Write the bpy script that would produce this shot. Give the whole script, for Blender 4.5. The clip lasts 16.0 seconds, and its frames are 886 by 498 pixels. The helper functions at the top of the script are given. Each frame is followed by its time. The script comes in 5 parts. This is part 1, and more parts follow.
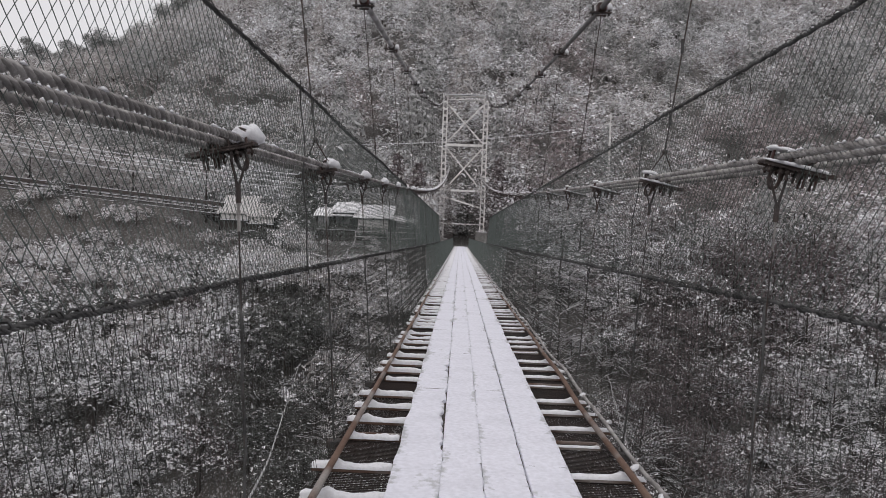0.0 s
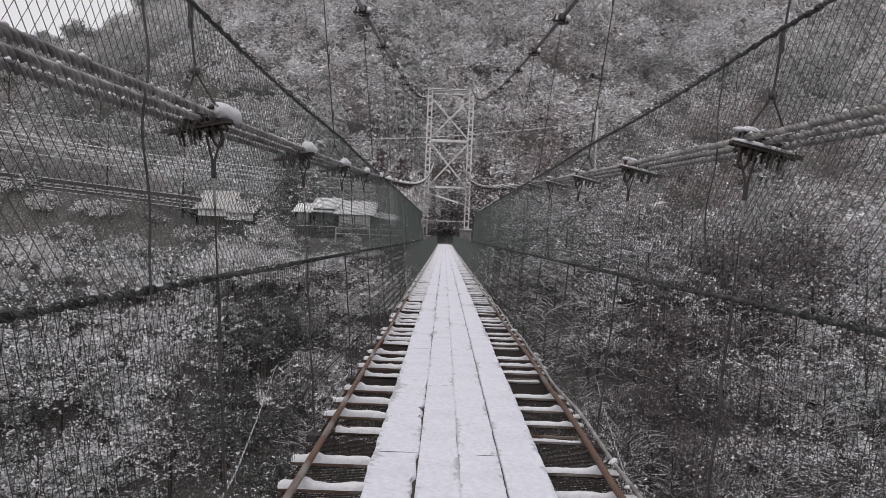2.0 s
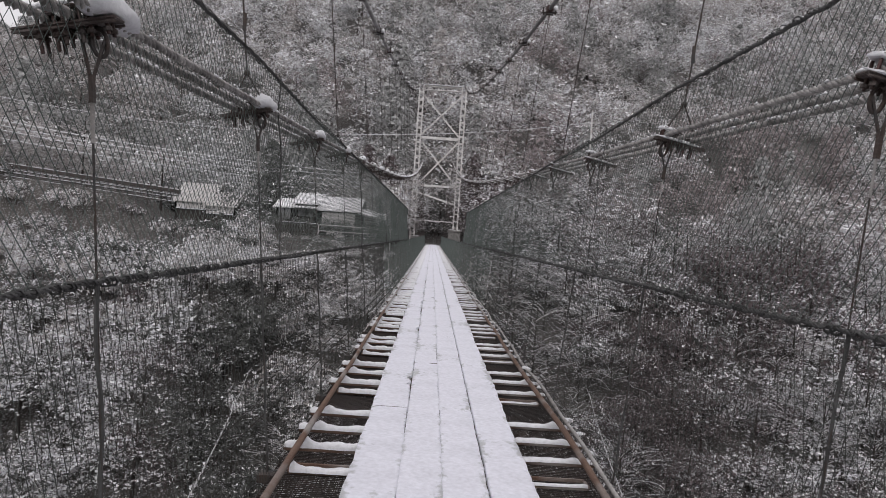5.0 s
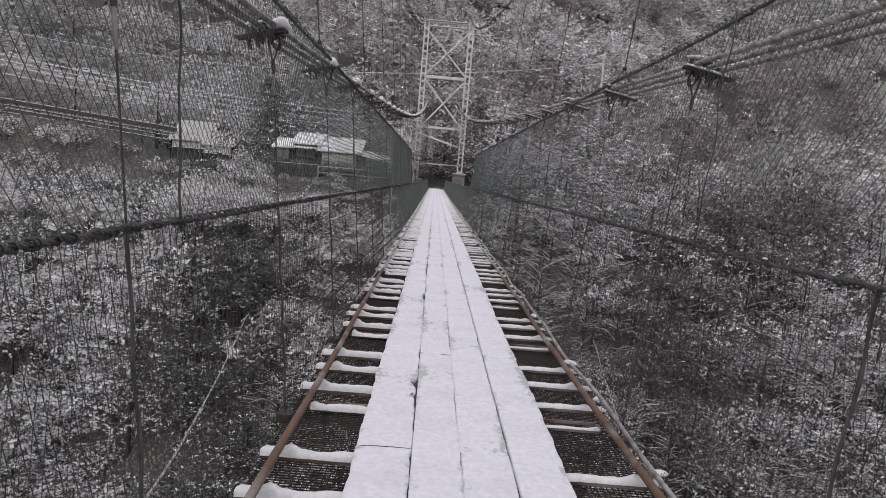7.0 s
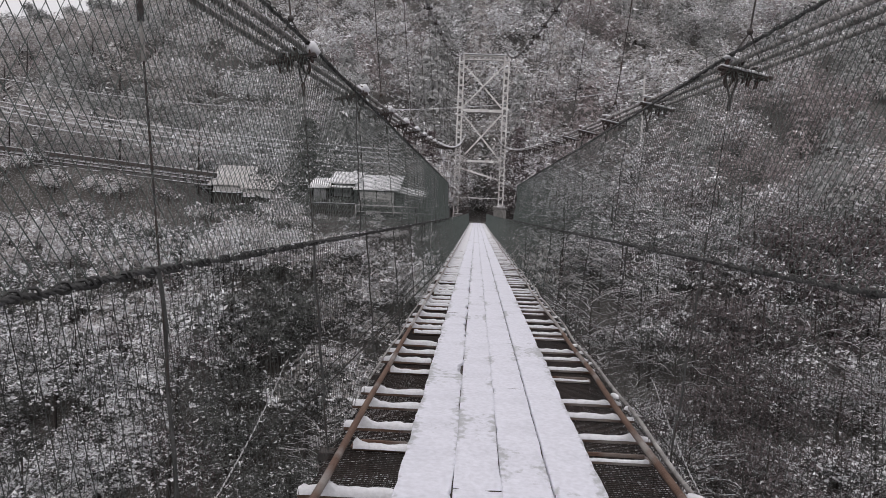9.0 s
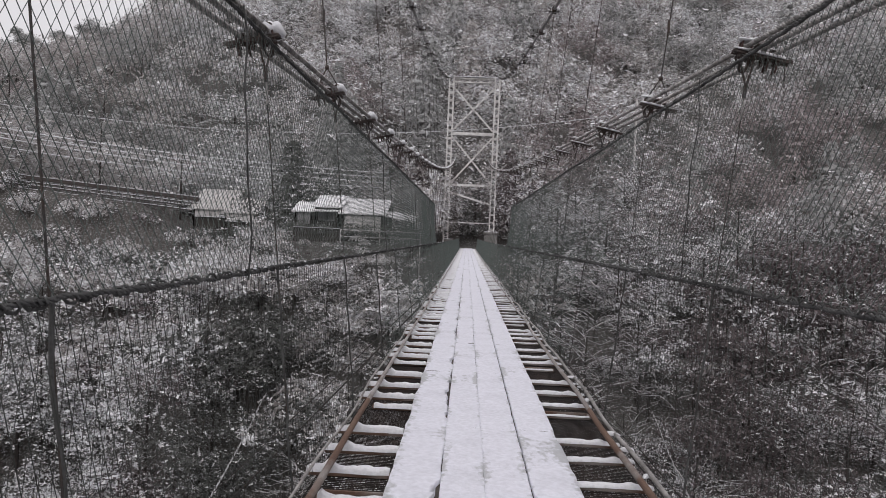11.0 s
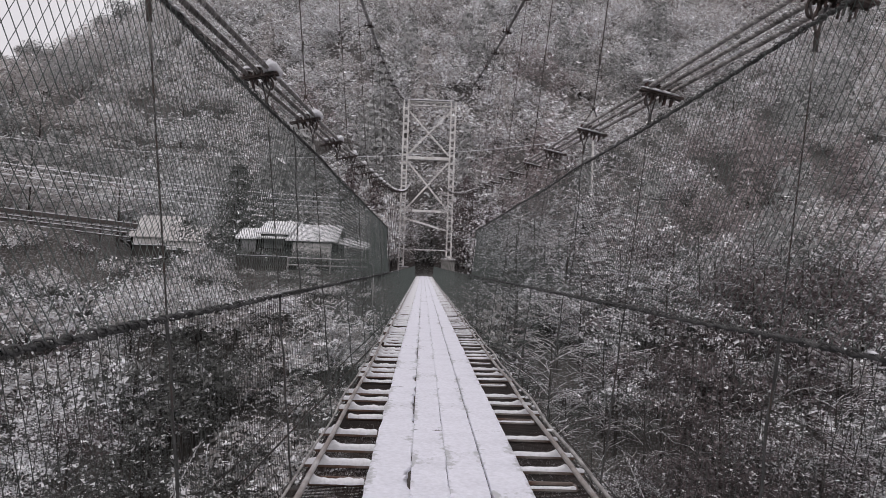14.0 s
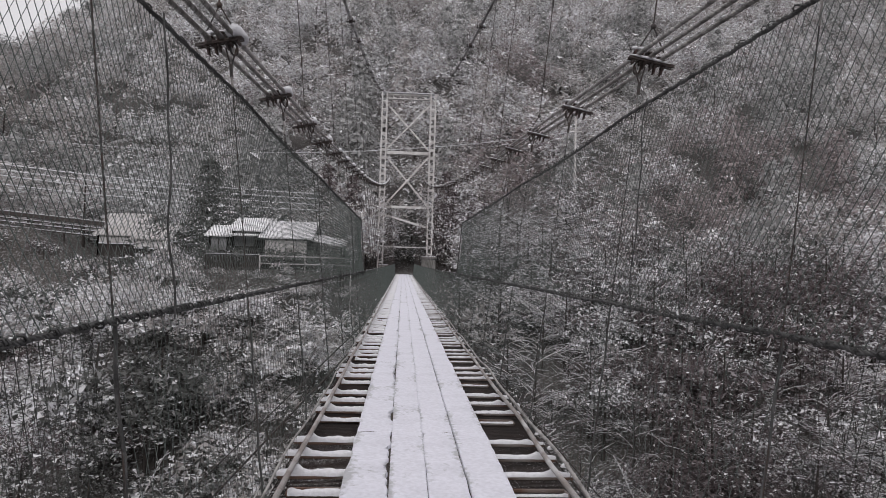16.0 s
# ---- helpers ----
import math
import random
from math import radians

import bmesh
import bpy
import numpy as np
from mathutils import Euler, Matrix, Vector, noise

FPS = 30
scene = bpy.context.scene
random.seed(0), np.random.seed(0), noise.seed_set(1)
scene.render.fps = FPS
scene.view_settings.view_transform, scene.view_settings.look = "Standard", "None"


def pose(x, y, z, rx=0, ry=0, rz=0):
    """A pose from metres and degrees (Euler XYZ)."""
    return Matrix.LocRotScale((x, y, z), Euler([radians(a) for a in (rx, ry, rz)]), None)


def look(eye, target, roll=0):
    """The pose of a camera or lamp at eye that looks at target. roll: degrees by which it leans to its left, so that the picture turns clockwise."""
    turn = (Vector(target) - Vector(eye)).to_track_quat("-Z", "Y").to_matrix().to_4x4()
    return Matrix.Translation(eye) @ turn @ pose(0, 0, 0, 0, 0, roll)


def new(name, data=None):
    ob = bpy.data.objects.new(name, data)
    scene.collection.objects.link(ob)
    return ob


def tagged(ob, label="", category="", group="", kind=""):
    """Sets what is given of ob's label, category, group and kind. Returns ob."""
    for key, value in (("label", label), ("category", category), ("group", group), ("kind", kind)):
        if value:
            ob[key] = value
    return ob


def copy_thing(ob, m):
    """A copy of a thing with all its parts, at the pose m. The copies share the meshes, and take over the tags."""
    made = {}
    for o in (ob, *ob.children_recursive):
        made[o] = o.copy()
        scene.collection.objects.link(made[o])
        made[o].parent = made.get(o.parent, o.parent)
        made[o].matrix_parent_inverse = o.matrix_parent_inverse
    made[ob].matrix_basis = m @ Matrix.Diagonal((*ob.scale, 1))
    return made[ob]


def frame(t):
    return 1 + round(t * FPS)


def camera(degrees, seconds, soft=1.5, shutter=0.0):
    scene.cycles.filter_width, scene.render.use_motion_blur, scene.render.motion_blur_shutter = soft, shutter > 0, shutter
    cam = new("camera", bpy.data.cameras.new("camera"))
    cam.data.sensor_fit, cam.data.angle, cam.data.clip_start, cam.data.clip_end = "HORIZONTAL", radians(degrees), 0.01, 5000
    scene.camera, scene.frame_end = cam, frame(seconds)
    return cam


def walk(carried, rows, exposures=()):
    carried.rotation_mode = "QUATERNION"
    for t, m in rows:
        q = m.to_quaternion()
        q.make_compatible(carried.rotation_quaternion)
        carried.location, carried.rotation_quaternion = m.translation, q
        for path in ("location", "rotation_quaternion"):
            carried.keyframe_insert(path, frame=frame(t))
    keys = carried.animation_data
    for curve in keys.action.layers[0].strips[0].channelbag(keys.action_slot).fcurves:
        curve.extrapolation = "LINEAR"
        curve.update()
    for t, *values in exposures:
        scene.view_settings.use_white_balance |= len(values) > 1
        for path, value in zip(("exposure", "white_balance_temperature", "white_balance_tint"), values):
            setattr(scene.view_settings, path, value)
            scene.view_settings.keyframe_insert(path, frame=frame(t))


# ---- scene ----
cam = camera(66.2, 16.0, soft=0.85)
PATH = [
    (0, (-0.182, 1.284, 1.394), (-0.23, 3.283, 1.364), 2.1),
    (0.5, (-0.169, 1.772, 1.394), (-0.16, 3.772, 1.38), 1.9),
    (1, (-0.159, 2.196, 1.405), (-0.149, 4.196, 1.384), 1.9),
    (1.5, (-0.174, 2.701, 1.404), (-0.154, 4.7, 1.372), 2.1),
    (2, (-0.142, 3.184, 1.401), (-0.144, 5.184, 1.365), 2.4),
    (2.5, (-0.178, 3.719, 1.367), (-0.159, 5.719, 1.324), 2.4),
    (3, (-0.138, 4.214, 1.373), (-0.134, 6.213, 1.329), 3.2),
    (3.5, (-0.192, 4.665, 1.365), (-0.176, 6.665, 1.322), 3.5),
    (4, (-0.168, 5.129, 1.364), (-0.159, 7.128, 1.327), 3.9),
    (4.2, (-0.141, 5.317, 1.368), (-0.13, 7.316, 1.336), 4.0),
    (6.3, (-0.155, 7.362, 1.407), (-0.086, 9.36, 1.362), 3.3),
    (6.5, (-0.146, 7.558, 1.408), (-0.088, 9.556, 1.324), 3.6),
    (7, (-0.238, 8.089, 1.403), (-0.198, 10.079, 1.206), 4.8),
    (7.5, (-0.231, 8.558, 1.428), (-0.237, 10.554, 1.302), 3.7),
    (8, (-0.234, 9.046, 1.448), (-0.262, 11.044, 1.371), 2.8),
    (8.5, (-0.216, 9.553, 1.433), (-0.281, 11.549, 1.339), 2.5),
    (8.7, (-0.195, 9.76, 1.409), (-0.288, 11.755, 1.305), 2.4),
    (10.8, (-0.167, 12.284, 1.38), (-0.258, 14.282, 1.334), 2.4),
    (11, (-0.152, 12.519, 1.382), (-0.221, 14.517, 1.354), 2.4),
    (11.5, (-0.172, 12.965, 1.398), (-0.167, 14.965, 1.424), 2.3),
    (12, (-0.155, 13.453, 1.409), (-0.116, 15.451, 1.488), 1.8),
    (12.5, (-0.157, 13.95, 1.42), (-0.091, 15.948, 1.489), 1.7),
    (13, (-0.168, 14.476, 1.415), (-0.088, 16.474, 1.457), 1.9),
    (13.5, (-0.163, 14.998, 1.428), (-0.099, 16.997, 1.475), 1.9),
    (14, (-0.214, 15.553, 1.421), (-0.156, 17.551, 1.478), 2.0),
    (14.5, (-0.2, 16.104, 1.423), (-0.188, 18.104, 1.479), 2.3),
    (15, (-0.242, 16.662, 1.422), (-0.205, 18.661, 1.468), 2.0),
    (15.5, (-0.195, 17.217, 1.407), (-0.118, 19.215, 1.453), 1.9),
    (16, (-0.196, 17.771, 1.419), (-0.079, 19.767, 1.471), 1.6),
]
walk(cam, [(t, look(eye, target, roll)) for t, eye, target, roll in PATH], exposures=[(0.0, 0.34, 6500, 13), (8.0, 0.34, 6500, 14), (12.5, 0.3, 6500, 14), (13.5, 0.3, 6500, 16), (15.0, 0.29, 6500, 16), (16.0, 0.27, 6500, 14)])

# ---- sky and light: overcast snowfall ----
SUN_UP, SUN_ROUND = 42.0, 190.0
world = bpy.data.worlds.new("overcast_sky")
scene.world = world
world.use_nodes = True
wn, wl = world.node_tree.nodes, world.node_tree.links
sky = wn.new("ShaderNodeTexSky")
sky.sky_type, sky.sun_disc = "NISHITA", False
sky.sun_elevation, sky.sun_rotation = radians(SUN_UP), radians(SUN_ROUND)
sky.air_density, sky.dust_density, sky.ozone_density = 1.6, 6.0, 1.0
grey = wn.new("ShaderNodeHueSaturation")
grey.inputs["Saturation"].default_value = 0.06
wl.new(sky.outputs[0], grey.inputs["Color"])
cloud = wn.new("ShaderNodeMix")
cloud.data_type = "RGBA"
cloud.inputs[0].default_value = 0.8
cloud.inputs[7].default_value = (6.6, 6.6, 6.75, 1)
wl.new(grey.outputs[0], cloud.inputs[6])
wl.new(cloud.outputs[2], wn["Background"].inputs["Color"])
wn["Background"].inputs["Strength"].default_value = 0.1
sun = new("sun", bpy.data.lights.new("sun", "SUN"))
sun.data.energy, sun.data.angle, sun.data.color = 0.9, radians(60), (1.0, 0.98, 0.96)
sun.matrix_world = pose(0, 0, 60, 90 - SUN_UP, 0, 180 - SUN_ROUND)


# ---- materials ----
def mat(name, base, rough=0.7, metal=0.0, second=None, scale=8.0, fine=60.0, bump=0.15, spread=(0.35, 0.65), island=0.0, third=None, object_random=0.0):
    """A procedural surface: two colours mixed by coarse noise, fine grain on top, relief from both."""
    m = bpy.data.materials.new(name)
    m.use_nodes = True
    n, l = m.node_tree.nodes, m.node_tree.links
    b = n["Principled BSDF"]
    b.inputs["Roughness"].default_value, b.inputs["Metallic"].default_value = rough, metal
    co = n.new("ShaderNodeTexCoord")
    n1, n2 = n.new("ShaderNodeTexNoise"), n.new("ShaderNodeTexNoise")
    n1.inputs["Scale"].default_value, n1.inputs["Detail"].default_value = scale, 5
    n2.inputs["Scale"].default_value, n2.inputs["Detail"].default_value = fine, 3
    l.new(co.outputs["Object"], n1.inputs["Vector"])
    l.new(co.outputs["Object"], n2.inputs["Vector"])
    ramp = n.new("ShaderNodeValToRGB")
    ramp.color_ramp.elements[0].position, ramp.color_ramp.elements[1].position = spread
    ramp.color_ramp.elements[0].color = (*base, 1)
    ramp.color_ramp.elements[1].color = (*(second or tuple(c * 0.75 for c in base)), 1)
    if third:
        e = ramp.color_ramp.elements.new(0.5 * (spread[0] + spread[1]))
        e.color = (*third, 1)
    l.new(n1.outputs[0], ramp.inputs[0])
    mix = n.new("ShaderNodeMix")
    mix.data_type, mix.blend_type = "RGBA", "MULTIPLY"
    mix.inputs[0].default_value = 0.35
    l.new(ramp.outputs[0], mix.inputs[6])
    l.new(n2.outputs[0], mix.inputs[7])
    out = mix.outputs[2]
    if island or object_random:
        src = n.new("ShaderNodeNewGeometry").outputs["Random Per Island"] if island else n.new("ShaderNodeObjectInfo").outputs["Random"]
        hsv = n.new("ShaderNodeHueSaturation")
        mr = n.new("ShaderNodeMapRange")
        k = island or object_random
        mr.inputs["To Min"].default_value, mr.inputs["To Max"].default_value = 1 - k, 1 + k
        l.new(src, mr.inputs["Value"])
        l.new(mr.outputs[0], hsv.inputs["Value"])
        l.new(out, hsv.inputs["Color"])
        out = hsv.outputs[0]
    l.new(out, b.inputs["Base Color"])
    if bump:
        add = n.new("ShaderNodeMath")
        add.operation = "ADD"
        l.new(n1.outputs[0], add.inputs[0])
        l.new(n2.outputs[0], add.inputs[1])
        bp = n.new("ShaderNodeBump")
        bp.inputs["Strength"].default_value, bp.inputs["Distance"].default_value = bump, 0.02
        l.new(add.outputs[0], bp.inputs["Height"])
        l.new(bp.outputs[0], b.inputs["Normal"])
    return m


SNOW = mat("snow", (0.86, 0.86, 0.89), 0.75, second=(0.80, 0.80, 0.84), scale=3, fine=45, bump=0.25)
SNOW_DECK = mat("trodden_snow", (0.87, 0.87, 0.95), 0.7, second=(0.74, 0.74, 0.81), scale=2.6, fine=30, bump=0.3, spread=(0.5, 0.8))


def scuffs(m, colour, lo, hi):
    """Thin trodden places where the dark timber greys the snow, more of them beside the seams."""
    n, l = m.node_tree.nodes, m.node_tree.links
    b = n["Principled BSDF"]
    old = b.inputs["Base Color"].links[0].from_socket
    co, rnd = n.new("ShaderNodeTexCoord"), n.new("ShaderNodeObjectInfo")
    off, sc = n.new("ShaderNodeVectorMath"), n.new("ShaderNodeVectorMath")
    sc.operation, sc.inputs[1].default_value = "MULTIPLY", (1.0, 0.7, 1.0)
    l.new(co.outputs["Object"], sc.inputs[0])
    mul = n.new("ShaderNodeMath")
    mul.operation, mul.inputs[1].default_value = "MULTIPLY", 40.0
    l.new(rnd.outputs["Random"], mul.inputs[0])
    l.new(sc.outputs[0], off.inputs[0])
    l.new(mul.outputs[0], off.inputs[1])
    small, big = n.new("ShaderNodeTexNoise"), n.new("ShaderNodeTexNoise")
    small.inputs["Scale"].default_value, small.inputs["Detail"].default_value = 24.0, 6
    big.inputs["Scale"].default_value, big.inputs["Detail"].default_value = 2.2, 3
    l.new(off.outputs[0], small.inputs["Vector"])
    l.new(off.outputs[0], big.inputs["Vector"])
    sep, ab, mr = n.new("ShaderNodeSeparateXYZ"), n.new("ShaderNodeMath"), n.new("ShaderNodeMapRange")
    l.new(co.outputs["Object"], sep.inputs[0])
    ab.operation = "ABSOLUTE"
    l.new(sep.outputs[0], ab.inputs[0])
    mr.inputs["From Min"].default_value, mr.inputs["From Max"].default_value = 0.07, 0.13
    mr.inputs["To Min"].default_value, mr.inputs["To Max"].default_value = 0.0, 0.27
    l.new(ab.outputs[0], mr.inputs["Value"])
    a1, a2 = n.new("ShaderNodeMath"), n.new("ShaderNodeMath")
    a1.operation, a1.inputs[1].default_value = "MULTIPLY_ADD", 1.6
    l.new(big.outputs[0], a1.inputs[0])
    l.new(small.outputs[0], a1.inputs[2])
    l.new(a1.outputs[0], a2.inputs[0])
    l.new(mr.outputs[0], a2.inputs[1])
    ramp = n.new("ShaderNodeMapRange")
    ramp.inputs["From Min"].default_value, ramp.inputs["From Max"].default_value = lo, hi
    ramp.inputs["To Max"].default_value = 0.55
    l.new(a2.outputs[0], ramp.inputs["Value"])
    mix = n.new("ShaderNodeMix")
    mix.data_type = "RGBA"
    mix.inputs[7].default_value = (*colour, 1)
    l.new(ramp.outputs[0], mix.inputs[0])
    l.new(old, mix.inputs[6])
    l.new(mix.outputs[2], b.inputs["Base Color"])


scuffs(SNOW_DECK, (0.24, 0.25, 0.235), 1.55, 1.76)
WOOD = mat("weathered_plank", (0.10, 0.085, 0.07), 0.85, second=(0.05, 0.04, 0.035), scale=5, fine=80, bump=0.4)
RUST = mat("rusty_pipe", (0.20, 0.125, 0.09), 0.75, 0.1, second=(0.34, 0.31, 0.29), scale=2.0, fine=90, bump=0.3, third=(0.15, 0.085, 0.06))
FROSTED = mat("frosted_pipe", (0.42, 0.40, 0.39), 0.7, 0.1, second=(0.62, 0.61, 0.61), scale=2.0, fine=70, bump=0.3, third=(0.30, 0.26, 0.24))
# strand tones vary widely, standing in for groove shade and highlights
ROPE = mat("galvanised_rope", (0.46, 0.44, 0.425), 0.6, 0.0, second=(0.2, 0.187, 0.18), scale=7, fine=120, bump=0.3, island=0.6)
DARKROPE = mat("tarred_rope", (0.05, 0.05, 0.05), 0.85, second=(0.12, 0.12, 0.118), scale=9, fine=90, bump=0.4)
ROPE_B = mat("dark_bare_cable", (0.17, 0.165, 0.165), 0.6, 0.3, second=(0.3, 0.295, 0.3), scale=2.5, fine=60, bump=0.3)
ROPE_U = mat("frosted_cable", (0.62, 0.62, 0.63), 0.7, second=(0.26, 0.25, 0.25), scale=2.5, fine=60, bump=0.3)
PLATE = mat("weathered_clamp_iron", (0.15, 0.135, 0.13), 0.7, 0.2, second=(0.10, 0.07, 0.062), scale=9, fine=90, bump=0.3)
IRON = mat("dark_iron", (0.075, 0.075, 0.078), 0.6, 0.4, second=(0.09, 0.065, 0.055), scale=9, fine=90, bump=0.3)
REDIRON = mat("red_primed_iron", (0.12, 0.06, 0.055), 0.7, 0.2, second=(0.08, 0.06, 0.055), scale=9, fine=80, bump=0.3)
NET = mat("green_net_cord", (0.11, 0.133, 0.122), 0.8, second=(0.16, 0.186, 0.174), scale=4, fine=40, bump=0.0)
# the near net's backlit darkness is put into its colour
NET_DARK = mat("backlit_net_cord", (0.055, 0.058, 0.054), 0.8, second=(0.10, 0.108, 0.10), scale=4, fine=40, bump=0.0)
WIRE = mat("floor_mesh_wire", (0.045, 0.030, 0.026), 0.8, 0.0, second=(0.025, 0.02, 0.018), scale=4, fine=40, bump=0.0)
SHEET = mat("pale_corrugated_sheet", (0.66, 0.65, 0.65), 0.6, second=(0.48, 0.46, 0.45), scale=1.0, fine=12, bump=0.1)
PAINT = mat("pale_tower_paint", (0.78, 0.77, 0.76), 0.6, second=(0.58, 0.55, 0.54), scale=1.5, fine=20, bump=0.1)
CONC = mat("concrete", (0.30, 0.29, 0.28), 0.9, second=(0.18, 0.18, 0.17), scale=1.2, fine=25, bump=0.3)
ROOF = mat("snowy_sheet_roof", (0.90, 0.90, 0.92), 0.7, second=(0.80, 0.80, 0.82), scale=1.0, fine=15, bump=0.2)
WALL = mat("weathered_board_wall", (0.062, 0.056, 0.052), 0.9, second=(0.035, 0.032, 0.03), scale=1.5, fine=20, bump=0.3)
GLASS = mat("dull_window", (0.35, 0.35, 0.36), 0.3, second=(0.22, 0.22, 0.23), scale=1.0, fine=9, bump=0.0)
BARK = mat("bark", (0.06, 0.05, 0.045), 0.95, second=(0.035, 0.03, 0.028), scale=4, fine=30, bump=0.6)
LITTER = mat("snowy_forest_floor", (0.075, 0.068, 0.062), 0.95, second=(0.5, 0.5, 0.515), scale=5.5, fine=31, bump=0.6, spread=(0.5, 0.82))


def leaf_mat(name, dark, mid, frost, share, through_light=0.35):
    """Leaf clumps that differ one from the next, from bare dark ones to frosted ones, with slow drifts of tone over the slope."""
    m = bpy.data.materials.new(name)
    m.use_nodes = True
    n, l = m.node_tree.nodes, m.node_tree.links
    b = n["Principled BSDF"]
    b.inputs["Roughness"].default_value = 0.8
    geo, co = n.new("ShaderNodeNewGeometry"), n.new("ShaderNodeTexCoord")
    noi = n.new("ShaderNodeTexNoise")
    noi.inputs["Scale"].default_value, noi.inputs["Detail"].default_value = 0.22, 4
    l.new(co.outputs["Object"], noi.inputs["Vector"])
    add = n.new("ShaderNodeMath")
    add.operation, add.inputs[1].default_value = "MULTIPLY_ADD", 0.55
    l.new(noi.outputs[0], add.inputs[0])
    sub = n.new("ShaderNodeMath")
    sub.operation, sub.inputs[1].default_value = "SUBTRACT", 0.275
    l.new(geo.outputs["Random Per Island"], sub.inputs[0])
    l.new(sub.outputs[0], add.inputs[2])
    ramp = n.new("ShaderNodeValToRGB")
    e = ramp.color_ramp.elements
    e[0].position, e[0].color = 0.0, (*dark, 1)
    e[1].position, e[1].color = 1.0, (*frost, 1)
    for p, c in ((0.5 * (1 - share), mid), (1 - share, tuple(1.5 * q for q in mid))):
        k = e.new(p)
        k.color = (*c, 1)
    l.new(add.outputs[0], ramp.inputs[0])
    l.new(ramp.outputs[0], b.inputs["Base Color"])
    tl = n.new("ShaderNodeBsdfTranslucent")
    l.new(ramp.outputs[0], tl.inputs["Color"])
    ms = n.new("ShaderNodeMixShader")
    ms.inputs[0].default_value = through_light
    l.new(b.outputs[0], ms.inputs[1])
    l.new(tl.outputs[0], ms.inputs[2])
    l.new(ms.outputs[0], n["Material Output"].inputs["Surface"])
    return m


LEAF = leaf_mat("evergreen_leaves", (0.055, 0.058, 0.053), (0.115, 0.118, 0.112), (0.42, 0.42, 0.43), 0.26, 0.4)
LEAF_B = leaf_mat("withered_leaves", (0.068, 0.053, 0.054), (0.118, 0.096, 0.098), (0.38, 0.36, 0.37), 0.32, 0.4)
# paler tones hold the far slopes' haze; on the bank LEAF_R is rime
LEAF_R = leaf_mat("rimed_and_hazed_twigs", (0.24, 0.222, 0.214), (0.38, 0.36, 0.352), (0.72, 0.72, 0.73), 0.36, 0.5)
LEAF_F = leaf_mat("haze_pale_evergreen_leaves", (0.155, 0.156, 0.153), (0.29, 0.292, 0.288), (0.55, 0.55, 0.555), 0.4, 0.45)
LEAF_FB = leaf_mat("haze_pale_withered_leaves", (0.168, 0.142, 0.142), (0.28, 0.245, 0.245), (0.5, 0.47, 0.475), 0.38, 0.45)
LEAF_S = leaf_mat("snow_laden_leaves", (0.60, 0.60, 0.62), (0.74, 0.74, 0.76), (0.86, 0.86, 0.88), 0.2)


# ---- building helpers ----
def part(name, bm, material, parent=None, label=""):
    me = bpy.data.meshes.new(name)
    bm.to_mesh(me)
    bm.free()
    for m in material if isinstance(material, (list, tuple)) else [material]:
        me.materials.append(m)
    ob = new(name, me)
    ob.parent = parent
    return tagged(ob, label)


def arrays(name, verts, faces, materials, parent=None, label="", smooth=False, index=None):
    """One mesh object from number arrays of one face size."""
    me = bpy.data.meshes.new(name)
    verts, faces = np.asarray(verts, float).reshape(-1, 3), np.asarray(faces, int)
    k = faces.shape[1]
    me.vertices.add(len(verts))
    me.vertices.foreach_set("co", verts.ravel())
    me.loops.add(faces.size)
    me.loops.foreach_set("vertex_index", faces.ravel())
    me.polygons.add(len(faces))
    me.polygons.foreach_set("loop_start", np.arange(0, faces.size, k))
    for m in materials if isinstance(materials, (list, tuple)) else [materials]:
        me.materials.append(m)
    if index is not None:
        me.polygons.foreach_set("material_index", np.asarray(index, np.int32))
    if smooth:
        me.polygons.foreach_set("use_smooth", np.ones(len(faces), bool))
    me.update(calc_edges=True)
    ob = new(name, me)
    ob.parent = parent
    return tagged(ob, label)


def share(ob, name, parent, m):
    """Another piece on the same mesh data."""
    o = new(name, ob.data)
    o.parent = parent
    o.matrix_basis = m
    return o


def empty(name, at=(0, 0, 0), **tags):
    e = new(name)
    e.location = at
    return tagged(e, **tags)


def box(bm, x0, x1, y0, y1, z0, z1, bevel=0.0, m=None):
    r = bmesh.ops.create_cube(bm, size=1.0, matrix=Matrix.Translation(((x0 + x1) / 2, (y0 + y1) / 2, (z0 + z1) / 2)) @ Matrix.Diagonal((x1 - x0, y1 - y0, z1 - z0, 1)))
    if bevel:
        es = list({e for v in r["verts"] for e in v.link_edges})
        r2 = bmesh.ops.bevel(bm, geom=es, offset=bevel, segments=2, affect="EDGES")
        vs = list({v for f in r2["faces"] for v in f.verts} | {v for v in r["verts"] if v.is_valid})
    else:
        vs = r["verts"]
    if m is not None:
        bmesh.ops.transform(bm, matrix=m, verts=vs)
    return vs


def rod(bm, a, b, r, sides=8):
    """A round bar from a to b."""
    a, b = Vector(a), Vector(b)
    q = (b - a).to_track_quat("Z", "Y").to_matrix().to_4x4()
    bmesh.ops.create_cone(bm, cap_ends=True, segments=sides, radius1=r, radius2=r, depth=(b - a).length, matrix=Matrix.Translation((a + b) / 2) @ q)


